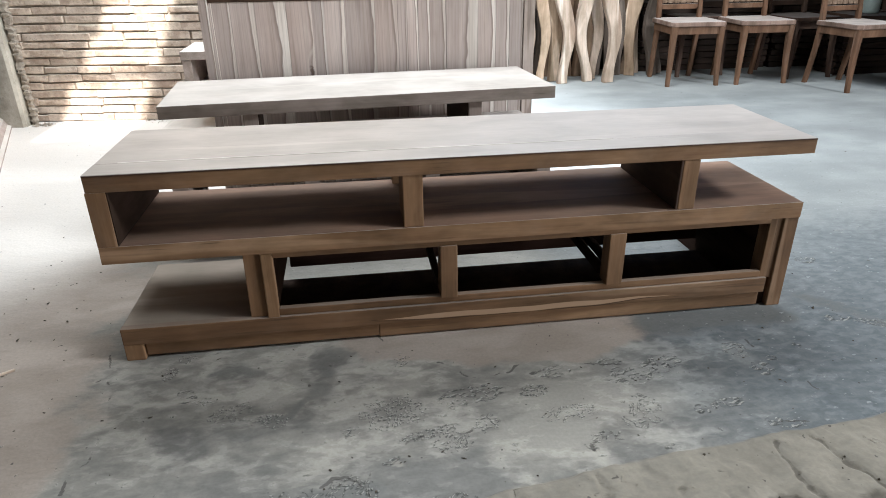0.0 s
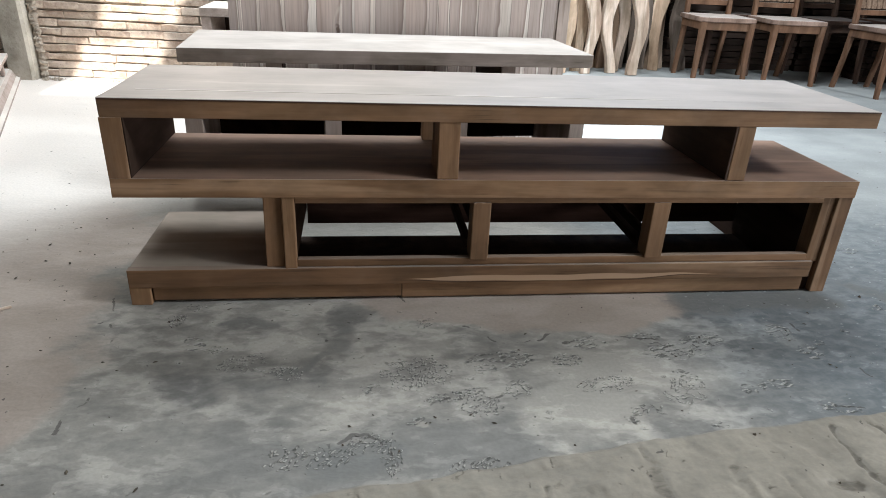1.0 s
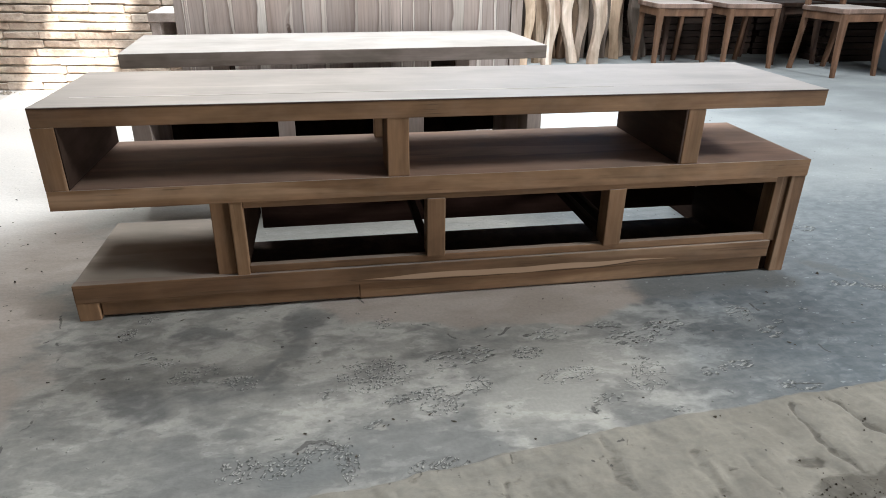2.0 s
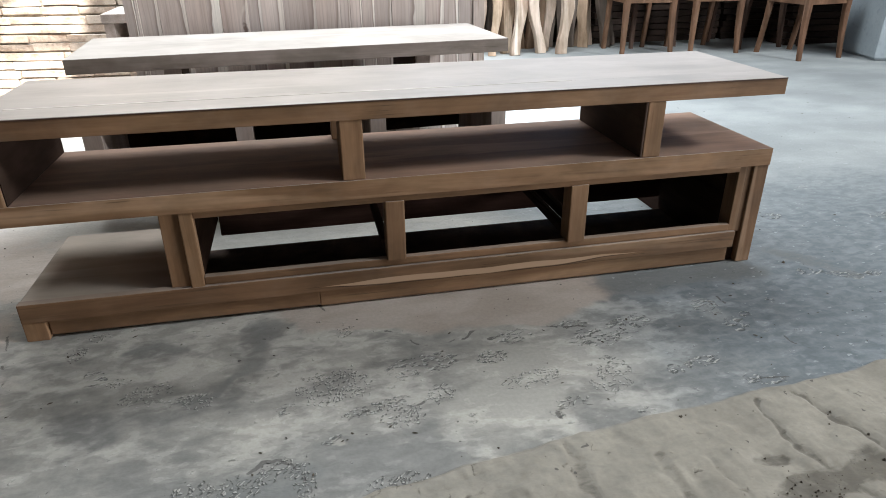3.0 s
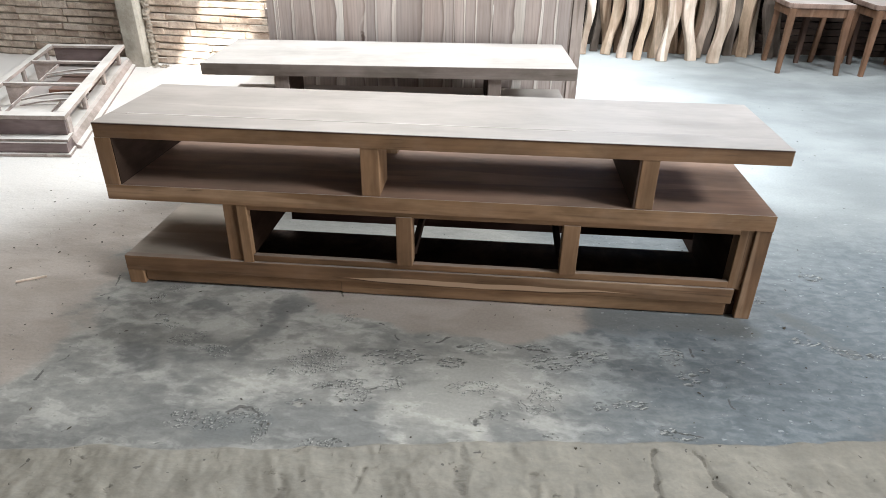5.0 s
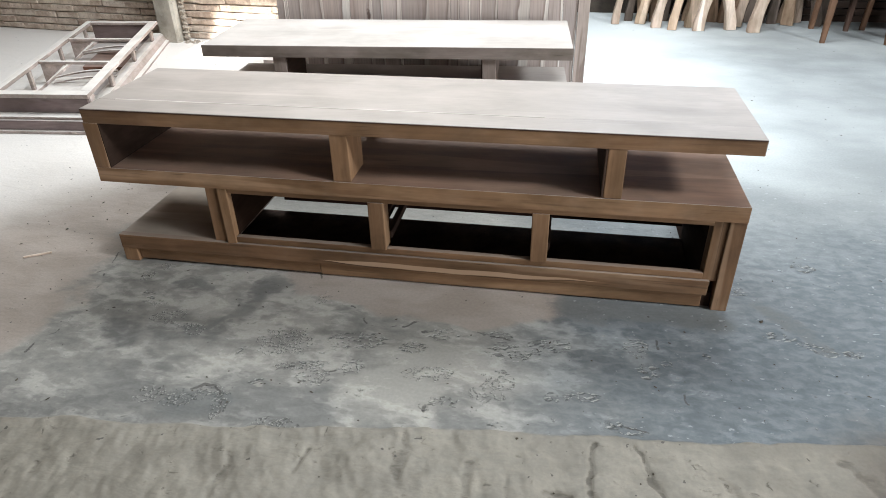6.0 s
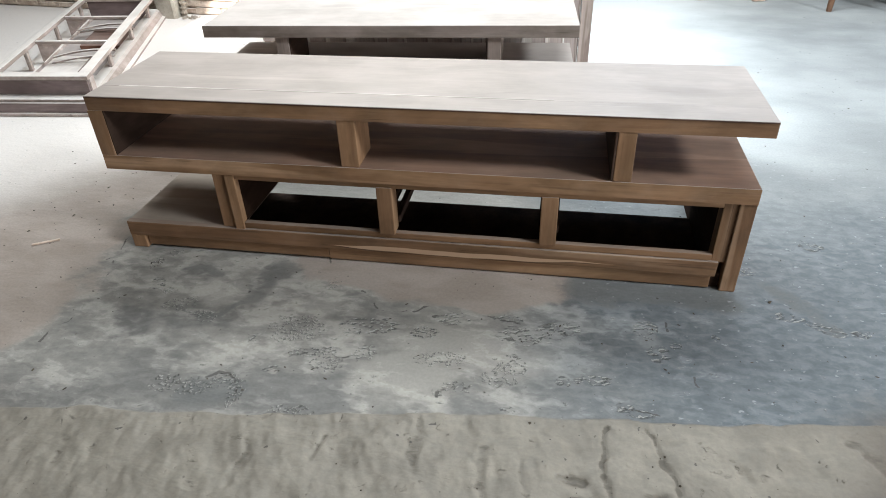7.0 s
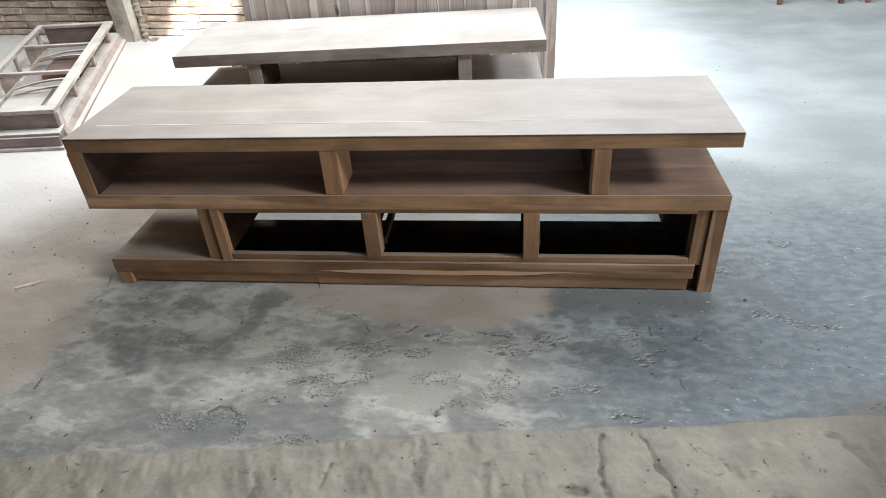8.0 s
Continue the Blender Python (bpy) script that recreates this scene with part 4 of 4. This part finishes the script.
# ---- third console, behind the panel ----
def third_console(m):
    c = thing("tv_console", "sawdust-white console with a dark open bay, mostly hidden behind the panel", "tv console", m)
    d = 0.42
    board("top", c, (0, 1.55), (0, d), (0.505, 0.55), FRAME_WOOD, "sawdust-white top")
    board("side", c, (0.006, 0.055), (0.004, d), (0.355, 0.5045), FRAME_WOOD)
    board("shelf", c, (0, 1.55), (0.002, d), (0.305, 0.3548), FRAME_WOOD)
    # Dark back puts the bay's shade into the board colour.
    board("back", c, (0.0555, 1.5), (d - 0.02, d - 0.006), (0.3555, 0.5045), DARK_TEAK, "back of the bay darkened for shade")
    board("support", c, (0.36, 0.41), (0.02, d - 0.01), (0.1005, 0.3045), GREY_Z)
    board("support", c, (1.45, 1.5), (0.02, d - 0.01), (0.1005, 0.3045), GREY_Z)
    board("plinth_top", c, (-0.20, 1.55), (0, d), (0.072, 0.10), FRAME_WOOD, "sawdust-white low shelf")
    board("plinth_rail", c, (-0.10, 1.5), (0.03, 0.05), (0.0, 0.0715), GREY_X)
    for x in (-0.196, 1.49):
        for y in (0.006, d - 0.066):
            board("foot", c, (x, x + 0.06), (y, y + 0.06), (0.0, 0.0715), GREY_Z)
    return c


third_console(pose(-0.233, 2.20, 0))


# ---- low frame at the side ----
def low_frame():
    c = thing("daybed_frame", "low unfinished bench frame, open on top, pale with sawdust", "bench frame", pose(-0.89, 1.182, 0))
    eu, ev = Vector((-0.996, -0.085, 0)), Vector((-0.344, 0.939, 0))

    def bar(name, u, v, z, mat, label="", bevel=0.004):
        bm = block(u[1] - u[0], v[1] - v[0], z[1] - z[0], bevel)
        for p in bm.verts:
            p.co = eu * p.co.x + ev * p.co.y + Vector((0, 0, p.co.z))
        bmesh.ops.reverse_faces(bm, faces=bm.faces[:])
        at = eu * (u[0] + u[1]) / 2 + ev * (v[0] + v[1]) / 2
        return part(name, bm, mat, c, label, (at.x, at.y, (z[0] + z[1]) / 2))

    W, L = 0.66, 1.91
    up = Vector((0, 0, 1))
    # stepped base
    bar("base_board", (0.035, W), (-0.105, 0.03), (0.0, 0.016), FRAME_WOOD, "sawdust-white bottom lip")
    bar("base_board", (0.045, W - 0.01), (-0.088, 0.03), (0.016, 0.066), FRAME_SIDE, "mauve-brown base board")
    bar("moulding", (0.040, W - 0.004), (-0.068, 0.05), (0.066, 0.080), FRAME_WOOD)
    bar("front_board", (0.055, W - 0.04), (0.0, 0.03), (0.080, 0.158), FRAME_SIDE, "mauve-brown upper board")
    profile = ((0.012, 0.0), (0.012, 0.014), (0.034, 0.022), (0.050, 0.056), (0.066, 0.066), (0.13, 0.066), (0.13, 0.0))
    part("base_side", sweep([[eu * u + ev * v + up * z for u, z in profile] for v in (0.0305, L)]), FRAME_WOOD, c, "sawdust-white flared base board")
    bar("base_side", (W - 0.10, W), (0.03, L), (0.0, 0.04), FRAME_WOOD)
    bar("base_end", (0.13, W - 0.10), (L - 0.1, L), (0.0, 0.04), FRAME_WOOD)
    # top frame
    bar("top_deck", (0.045, W - 0.04), (-0.006, 0.065), (0.158, 0.180), FRAME_WOOD, "wide sawdust-white end board")
    bar("top_rail", (0.045, 0.108), (0.0655, L - 0.12), (0.158, 0.180), FRAME_WOOD, "sawdust-white rail")
    bar("top_rail", (W - 0.10, W - 0.06), (0.0655, L - 0.12), (0.158, 0.180), FRAME_WOOD)
    bar("top_end", (0.1085, W - 0.1005), (L - 0.17, L - 0.122), (0.159, 0.179), FRAME_WOOD)
    for v in (0.64, 1.22):
        bar("crossbar", (0.1085, W - 0.1005), (v, v + 0.030), (0.160, 0.178), FRAME_WOOD)
    bar("corner_post", (0.047, 0.12), (0.0305, 0.10), (0.067, 0.1575), FRAME_WOOD, bevel=0.008)
    for v in (0.50, 1.06, 1.62):
        bar("post", (0.068, 0.092), (v, v + 0.05), (0.067, 0.1575), FRAME_WOOD, bevel=0.008)
        bar("post", (W - 0.09, W - 0.065), (v, v + 0.035), (0.04, 0.1575), FRAME_WOOD, bevel=0.008)
    # what lies inside
    bar("inner_floor", (0.131, W - 0.101), (0.05, L - 0.101), (0.010, 0.022), FRAME_SIDE, "dusty board inside the frame")
    bar("inner_board", (0.14, 0.42), (0.98, 1.42), (0.03, 0.055), BROWN, "red-brown loose board")
    bar("inner_board", (0.30, 0.54), (0.30, 0.82), (0.0225, 0.036), FRAME_WOOD)
    # Dark board stands in for the shade in the gaps between strips.
    bar("inner_board", (0.135, 0.30), (0.10, 0.46), (0.0225, 0.031), STACK, "dark board added for the shaded gaps between the strips")
    bar("inner_end", (0.10, W - 0.10), (L - 0.15, L - 0.13), (0.041, 0.157), FRAME_SIDE)
    for v, rise, width in ((0.17, 0.075, 0.012), (0.21, 0.088, 0.012), (0.255, 0.098, 0.011), (0.33, 0.06, 0.02), (0.72, 0.07, 0.012), (0.77, 0.085, 0.013), (1.27, 0.09, 0.014), (1.33, 0.11, 0.013)):
        bow, low, tilt = random.uniform(0.006, 0.025), random.uniform(0.0, 0.012), random.uniform(-0.05, 0.05)
        rows = []
        for i in range(11):
            t = i / 10
            at = ev * (v + bow * math.sin(math.pi * t) + tilt * t) + eu * (0.11 + 0.40 * t) + up * (rise - low + 0.012 * math.sin(math.pi * t) - 0.03 * t)
            rows.append([at - ev * width, at + ev * width, at + ev * width + up * 0.009, at - ev * width + up * 0.009])
        part("loose_strip", sweep(rows), FRAME_WOOD, c, "thin pale strip lying in the frame")
    for v in (0.66, 1.24):
        rows = [[ev * (v + q) + eu * (W - 0.102) + up * 0.157, ev * (v + q) + eu * (W - 0.26) + up * 0.157, ev * (v + q) + eu * (W - 0.102) + up * 0.045] for q in (0.0, 0.018)]
        part("gusset", sweep(rows), FRAME_WOOD, c, "pale triangular corner brace")
    return c


low_frame()


# ---- carved legs against the wall ----
def along(t, knots):
    """A smooth value through (t, value) pairs."""
    for (ta, va), (tb, vb) in zip(knots, knots[1:]):
        if t <= tb:
            k = (t - ta) / (tb - ta)
            return va + (vb - va) * k * k * (3 - 2 * k)
    return knots[-1][1]


def carved_leg(h, wide, swing, mat, m, label):
    """A sawn cabriole leg: blunt toe, slim ankle, swelling knee and a straight upper part."""
    rows = []
    for k in range(33):
        t = k / 32
        w = wide * along(t, ((0, 0.68), (0.05, 0.70), (0.17, 0.60), (0.42, 0.80), (0.66, 1.0), (1.0, 1.0)))
        cx = 0.60 * swing * along(t, ((0, -0.25), (0.42, 1.0), (0.80, -0.25), (1.0, -0.45)))
        cy = -0.10 * abs(swing) * (1 - t) ** 2
        rows.append(ring(cx, cy, t * h, 1.12 * w, 0.052, 0.10))
    leg = tagged(part("carved_leg", sweep(rows), mat), label, "carved leg", "carved legs against the wall")
    leg.matrix_world = m
    return leg


FRONT_LEG = "pale S-shaped wooden leg leaning in a row"
for x, y, wide, swing, turn, mat in ((1.86, 3.92, 0.075, 0.07, 6, LEG_PALE), (2.06, 3.94, 0.105, 0.07, -18, LEG_CREAM), (2.17, 3.82, 0.095, 0.085, 10, LEG_PALE), (2.285, 3.75, 0.085, 0.06, -14, LEG_CREAM),
                                     (2.43, 3.85, 0.115, 0.03, 12, LEG_CREAM), (2.48, 3.74, 0.105, 0.09, 4, LEG_PALE), (2.695, 3.79, 0.105, -0.09, 14, LEG_PALE), (2.79, 3.90, 0.095, 0.07, -8, LEG_PALE),
                                     (2.875, 3.72, 0.115, 0.085, 8, LEG_PALE), (3.17, 4.0, 0.115, -0.05, -30, LEG_CREAM), (3.26, 4.10, 0.10, -0.03, 20, LEG_PALE)):
    carved_leg(0.92, wide, swing, mat, pose(x, y, 0.0, -6, random.uniform(-1.5, 1.5), turn), FRONT_LEG)
# Back row in darker woods, which put the gaps' shade into the legs.
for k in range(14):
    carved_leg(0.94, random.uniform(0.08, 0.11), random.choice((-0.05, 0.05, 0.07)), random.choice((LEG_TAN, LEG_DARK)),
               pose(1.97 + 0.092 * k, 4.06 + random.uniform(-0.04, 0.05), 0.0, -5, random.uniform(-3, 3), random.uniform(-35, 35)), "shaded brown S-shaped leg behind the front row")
for x, y, swing, tilt in ((3.36, 3.98, -0.10, 2), (3.45, 4.06, -0.07, -2), (3.28, 4.18, -0.06, 3)):
    carved_leg(0.96, 0.10, swing, LEG_DARK, pose(x, y, 0.0, -4, tilt, 12), "grey-brown curved wooden leg leaning beside the chairs")


# ---- chairs ----
def chair(label, mat, m):
    c = thing("dining_chair", label, "chair", m, "chairs along the wall")
    seat = sweep([ring(0, 0, 0.464, 0.45, 0.43, 0.06), ring(0, 0, 0.470, 0.462, 0.442, 0.06), ring(0, 0, 0.493, 0.462, 0.442, 0.06), ring(0, 0, 0.499, 0.452, 0.432, 0.06)])
    part("seat", seat, CHAIR_SEAT if mat is CHAIR else mat, c, "dusty flat wooden seat")
    board("apron", c, (-0.19, 0.19), (-0.205, -0.182), (0.405, 0.464), mat)
    board("apron", c, (-0.19, 0.19), (0.182, 0.205), (0.405, 0.464), mat)
    for s in (-1, 1):
        board("apron", c, (s * 0.2 - 0.011, s * 0.2 + 0.011), (-0.19, 0.19), (0.405, 0.464), mat)
        rows = [ring(s * (0.196 + 0.012 * (1 - t) ** 2), -0.192 - 0.03 * (1 - t) ** 2, 0.464 * t, 0.032 + 0.018 * t, 0.032 + 0.018 * t, 0.15) for t in [i / 8 for i in range(9)]]
        part("front_leg", sweep(rows), mat, c)
        rows = []
        for i in range(19):
            t = i / 18
            z = 1.02 * t
            y = 0.195 + 0.10 * max(0.0, 0.44 - z) ** 1.5 * 1.6 + 0.20 * max(0.0, z - 0.46) ** 1.4
            rows.append(ring(s * 0.178, y, z, 0.036, 0.042 if 0.3 < z < 0.6 else 0.036, 0.15))
        part("back_leg", sweep(rows), mat, c)
    board("back_rail", c, (-0.16, 0.16), (0.203, 0.225), (0.565, 0.605), mat)
    board("back_rail", c, (-0.16, 0.16), (0.285, 0.31), (0.945, 1.015), mat)
    for k in range(7):
        t = (k + 0.5) / 7
        z = 0.615 + 0.32 * t
        board("woven_strip", c, (-0.16, 0.16), (0.211 + 0.075 * t, 0.217 + 0.075 * t), (z - 0.021, z + 0.021), WOVEN, bevel=0.001)
    for k in range(6):
        x = -0.135 + 0.054 * k
        strip = board("woven_strip", c, (x - 0.02, x + 0.02), (-0.004, 0.004), (-0.165, 0.165), WOVEN, bevel=0.001)
        strip.location, strip.rotation_euler = (x, 0.247, 0.775), (-0.23, 0, 0)
    return c


PALE_CHAIR = "reddish-brown wooden dining chair with a dusty seat and woven back"
chair(PALE_CHAIR, CHAIR, pose(3.49, 3.64, 0, 0, 0, -3))
chair(PALE_CHAIR, CHAIR, pose(4.08, 3.62, 0, 0, 0, -2))
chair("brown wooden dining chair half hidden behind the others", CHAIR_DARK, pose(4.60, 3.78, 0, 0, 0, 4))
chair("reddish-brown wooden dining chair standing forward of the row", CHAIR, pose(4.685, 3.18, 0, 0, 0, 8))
chair("dusty wooden chair in the back row, darkened for the shade there", CHAIR_DARK, pose(3.75, 4.05, 0, 0, 0, 2))
chair("dusty wooden chair in the back row, darkened for the shade there", CHAIR_DARK, pose(5.22, 3.78, 0, 0, 0, -1))
# This end chair is added to keep the right corner dark.
chair("dusty wooden chair in the back row, darkened for the shade there", CHAIR_DARK, pose(5.76, 3.80, 0, 0, 0, 1))


def plastic_jar(m):
    j = thing("plastic_jar", "pale green plastic jar standing on a chair seat", "jar", m)

    def turned(profile):
        return sweep([[(r * math.cos(a * math.pi / 10), r * math.sin(a * math.pi / 10), z) for a in range(20)] for r, z in profile])
    part("body", turned(((0.058, 0.0), (0.066, 0.006), (0.068, 0.02), (0.068, 0.15), (0.064, 0.175), (0.048, 0.19), (0.048, 0.198))), JAR, j, smooth=True)
    part("lid", turned(((0.053, 0.1985), (0.054, 0.202), (0.054, 0.222), (0.050, 0.226))), JAR_LID, j, "grey screw lid")
    return j


plastic_jar(pose(5.25, 3.78, 0.4995))


def timber_stack(label, m, lengths, courses, deep):
    stack = thing("timber_stack", label, "timber stack", m)
    for k in range(courses):
        start = 0.0
        for length in lengths:
            board("timber", stack, (start + random.uniform(0.0, 0.05), start + length), (random.uniform(0, 0.03), deep), (0.055 * k, 0.055 * k + 0.048), STACK, bevel=0.002)
            start += length + 0.03


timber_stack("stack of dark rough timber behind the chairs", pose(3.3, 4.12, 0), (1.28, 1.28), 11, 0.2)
# The low stack is added to fill the shade under the back chairs.
timber_stack("low dark timber stack added to darken the floor under the back chairs", pose(4.92, 3.63, 0), (1.5,), 7, 0.27)

# ---- metal cabinet ----
cab = thing("metal_cabinet", "tall pale blue-grey metal cabinet on the floor", "cabinet", pose(5.05, 2.78, 0, 0, 0, -14))
board("body", cab, (0, 0.6), (0, 0.5), (0.02, 1.6), METAL, bevel=0.008)
board("plinth", cab, (0.02, 0.58), (0.02, 0.48), (0, 0.02), METAL)

# ---- small things on the floor ----
tagged(board("stick", None, (-0.38, -0.29), (-0.028, -0.020), (0.001, 0.008), LEG_PALE, bevel=0.002), "thin pale wood offcut lying on the floor", "wood offcut").rotation_euler = (0, 0, 0.55)


def crumbs(name, label, category, spots, mat, flat):
    """Many small irregular bits strewn on the floor, one mesh."""
    verts, faces = [], []
    for cx, cy, sx, sy, count, size in spots:
        for _ in range(count):
            x, y = random.gauss(cx, sx), random.gauss(cy, sy)
            r, a = size * random.uniform(0.4, 1.3), random.uniform(0, 6.3)
            long = r * random.uniform(1.0, 3.0) if flat else r
            base = len(verts)
            for k in range(5):
                u, v = long * math.cos(k * 1.257) * random.uniform(0.7, 1.1), r * math.sin(k * 1.257) * random.uniform(0.7, 1.1)
                verts.append((x + u * math.cos(a) - v * math.sin(a), y + u * math.sin(a) + v * math.cos(a), 0.002))
            verts.append((x, y, 0.003 + r * (0.35 if flat else 1.0)))
            faces += [(base + k, base + (k + 1) % 5, base + 5) for k in range(5)]
    me = bpy.data.meshes.new(name)
    me.from_pydata(verts, [], faces)
    me.materials.append(mat)
    return tagged(new(name, me), label, category, kind="stuff")


DIRT = rough_mat("dark_dirt", (0.045, 0.036, 0.028), (0.10, 0.082, 0.062), 30.0)
crumbs("loose_dirt", "dark crumbs of loose dirt on the rough screed", "dirt",
       ((1.60, -0.83, 0.10, 0.03, 110, 0.0022), (1.60, -0.83, 0.08, 0.02, 12, 0.0045), (1.35, -0.70, 0.006, 0.005, 9, 0.005), (0.45, -0.75, 0.008, 0.004, 7, 0.004), (2.15, -0.565, 0.022, 0.006, 40, 0.004), (2.19, -0.54, 0.012, 0.005, 14, 0.004),
        (1.76, -0.61, 0.008, 0.004, 6, 0.004), (1.42, -0.60, 0.004, 0.003, 4, 0.004), (2.09, -0.04, 0.003, 0.003, 4, 0.004), (0.30, -0.95, 0.03, 0.02, 14, 0.004), (1.2, -0.75, 0.6, 0.07, 70, 0.0028), (1.85, -0.72, 0.25, 0.08, 30, 0.0035)), DIRT, False)
crumbs("wood_chips", "tiny dark chips and splinters strewn over the floor", "wood chips",
       ((0.9, -0.35, 0.9, 0.35, 130, 0.0024), (-0.4, 0.2, 0.4, 0.5, 70, 0.003), (2.5, 0.3, 0.5, 0.5, 45, 0.002), (2.8, 1.4, 0.8, 0.5, 16, 0.004)), DIRT, True)

crumbs("mortar_crumbs", "pale crumbs of fallen mortar along the foot of the brick wall", "rubble",
       ((-1.36, 2.98, 0.05, 0.02, 50, 0.010), (-1.0, 2.96, 0.25, 0.02, 60, 0.007), (-1.9, 2.98, 0.2, 0.02, 40, 0.007)), MORTAR, False)

# ---- concrete post and brick wall ----
NORTH = pose(-1.3, 3.06, 0, 0, 0, -6.5)
column = part("post", sweep([ring(0, 0, z, 0.17 + random.uniform(-0.006, 0.006), 0.16, 0.1) for z in np.linspace(0, ROOF_Z, 24)]), CONCRETE, None)
tagged(column, "rough grey concrete column against the brick wall", "column", kind="structure")
column.matrix_world = pose(-1.535, 3.03, 0, 0, 0, -6.5)

wall = tagged(part("wall_north", block(5.9, 0.10, ROOF_Z, 0), MORTAR, None), "dusty brown brick wall with deep bed joints", "wall", kind="structure")
wall.matrix_world = NORTH @ pose(-0.70, 0.085, ROOF_Z / 2)
PITCH = 0.0528
bricks = []
for k in range(10):
    bm = block(random.uniform(0.212, 0.2172), 0.09, random.uniform(0.0415, 0.0475), random.uniform(0.002, 0.006), 0.004)
    me = bpy.data.meshes.new("brick")
    bm.to_mesh(me)
    bm.free()
    me.materials.append(BRICK)
    bricks.append(me)
rest = bmesh.new()
for row in range(58):
    z = 0.026 + row * PITCH
    for col in range(27):
        x = -2.95 + col * 0.2175 + (0.109 if row % 2 else 0) + 0.05 * math.sin(row * 2.3) + random.uniform(-0.008, 0.008)
        if x > 2.85:
            continue
        at = Matrix.Translation((x, -0.022 + random.uniform(-0.007, 0.007), z - ROOF_Z / 2 + random.uniform(-0.002, 0.002))) @ Matrix.Rotation(random.uniform(-0.009, 0.009), 4, "Y") @ Matrix.Rotation(random.uniform(-0.012, 0.012), 4, "Z")
        if row < 16 and -1.9 < x < 1.7:
            ob = new("brick", random.choice(bricks))
            ob.parent = wall
            ob.matrix_local = at
        else:
            bmesh.ops.create_cube(rest, size=1.0, matrix=at @ Matrix.Diagonal((0.212, 0.09, 0.044, 1)))
tagged(part("brick_courses", rest, BRICK, wall), kind="stuff")

# crumbling mortar in the corner beside the post
fillet = sweep([ring(random.uniform(-0.008, 0.008), random.uniform(-0.004, 0.004), z, random.uniform(0.025, 0.06), random.uniform(0.02, 0.045), 0.25) for z in np.linspace(0.0, 3.2, 280)])
tagged(part("mortar_fillet", fillet, MORTAR), "crumbling mortar fillet in the corner beside the column", "mortar", kind="structure").matrix_world = pose(-1.42, 3.012, 0, 0, 0, -6.5)
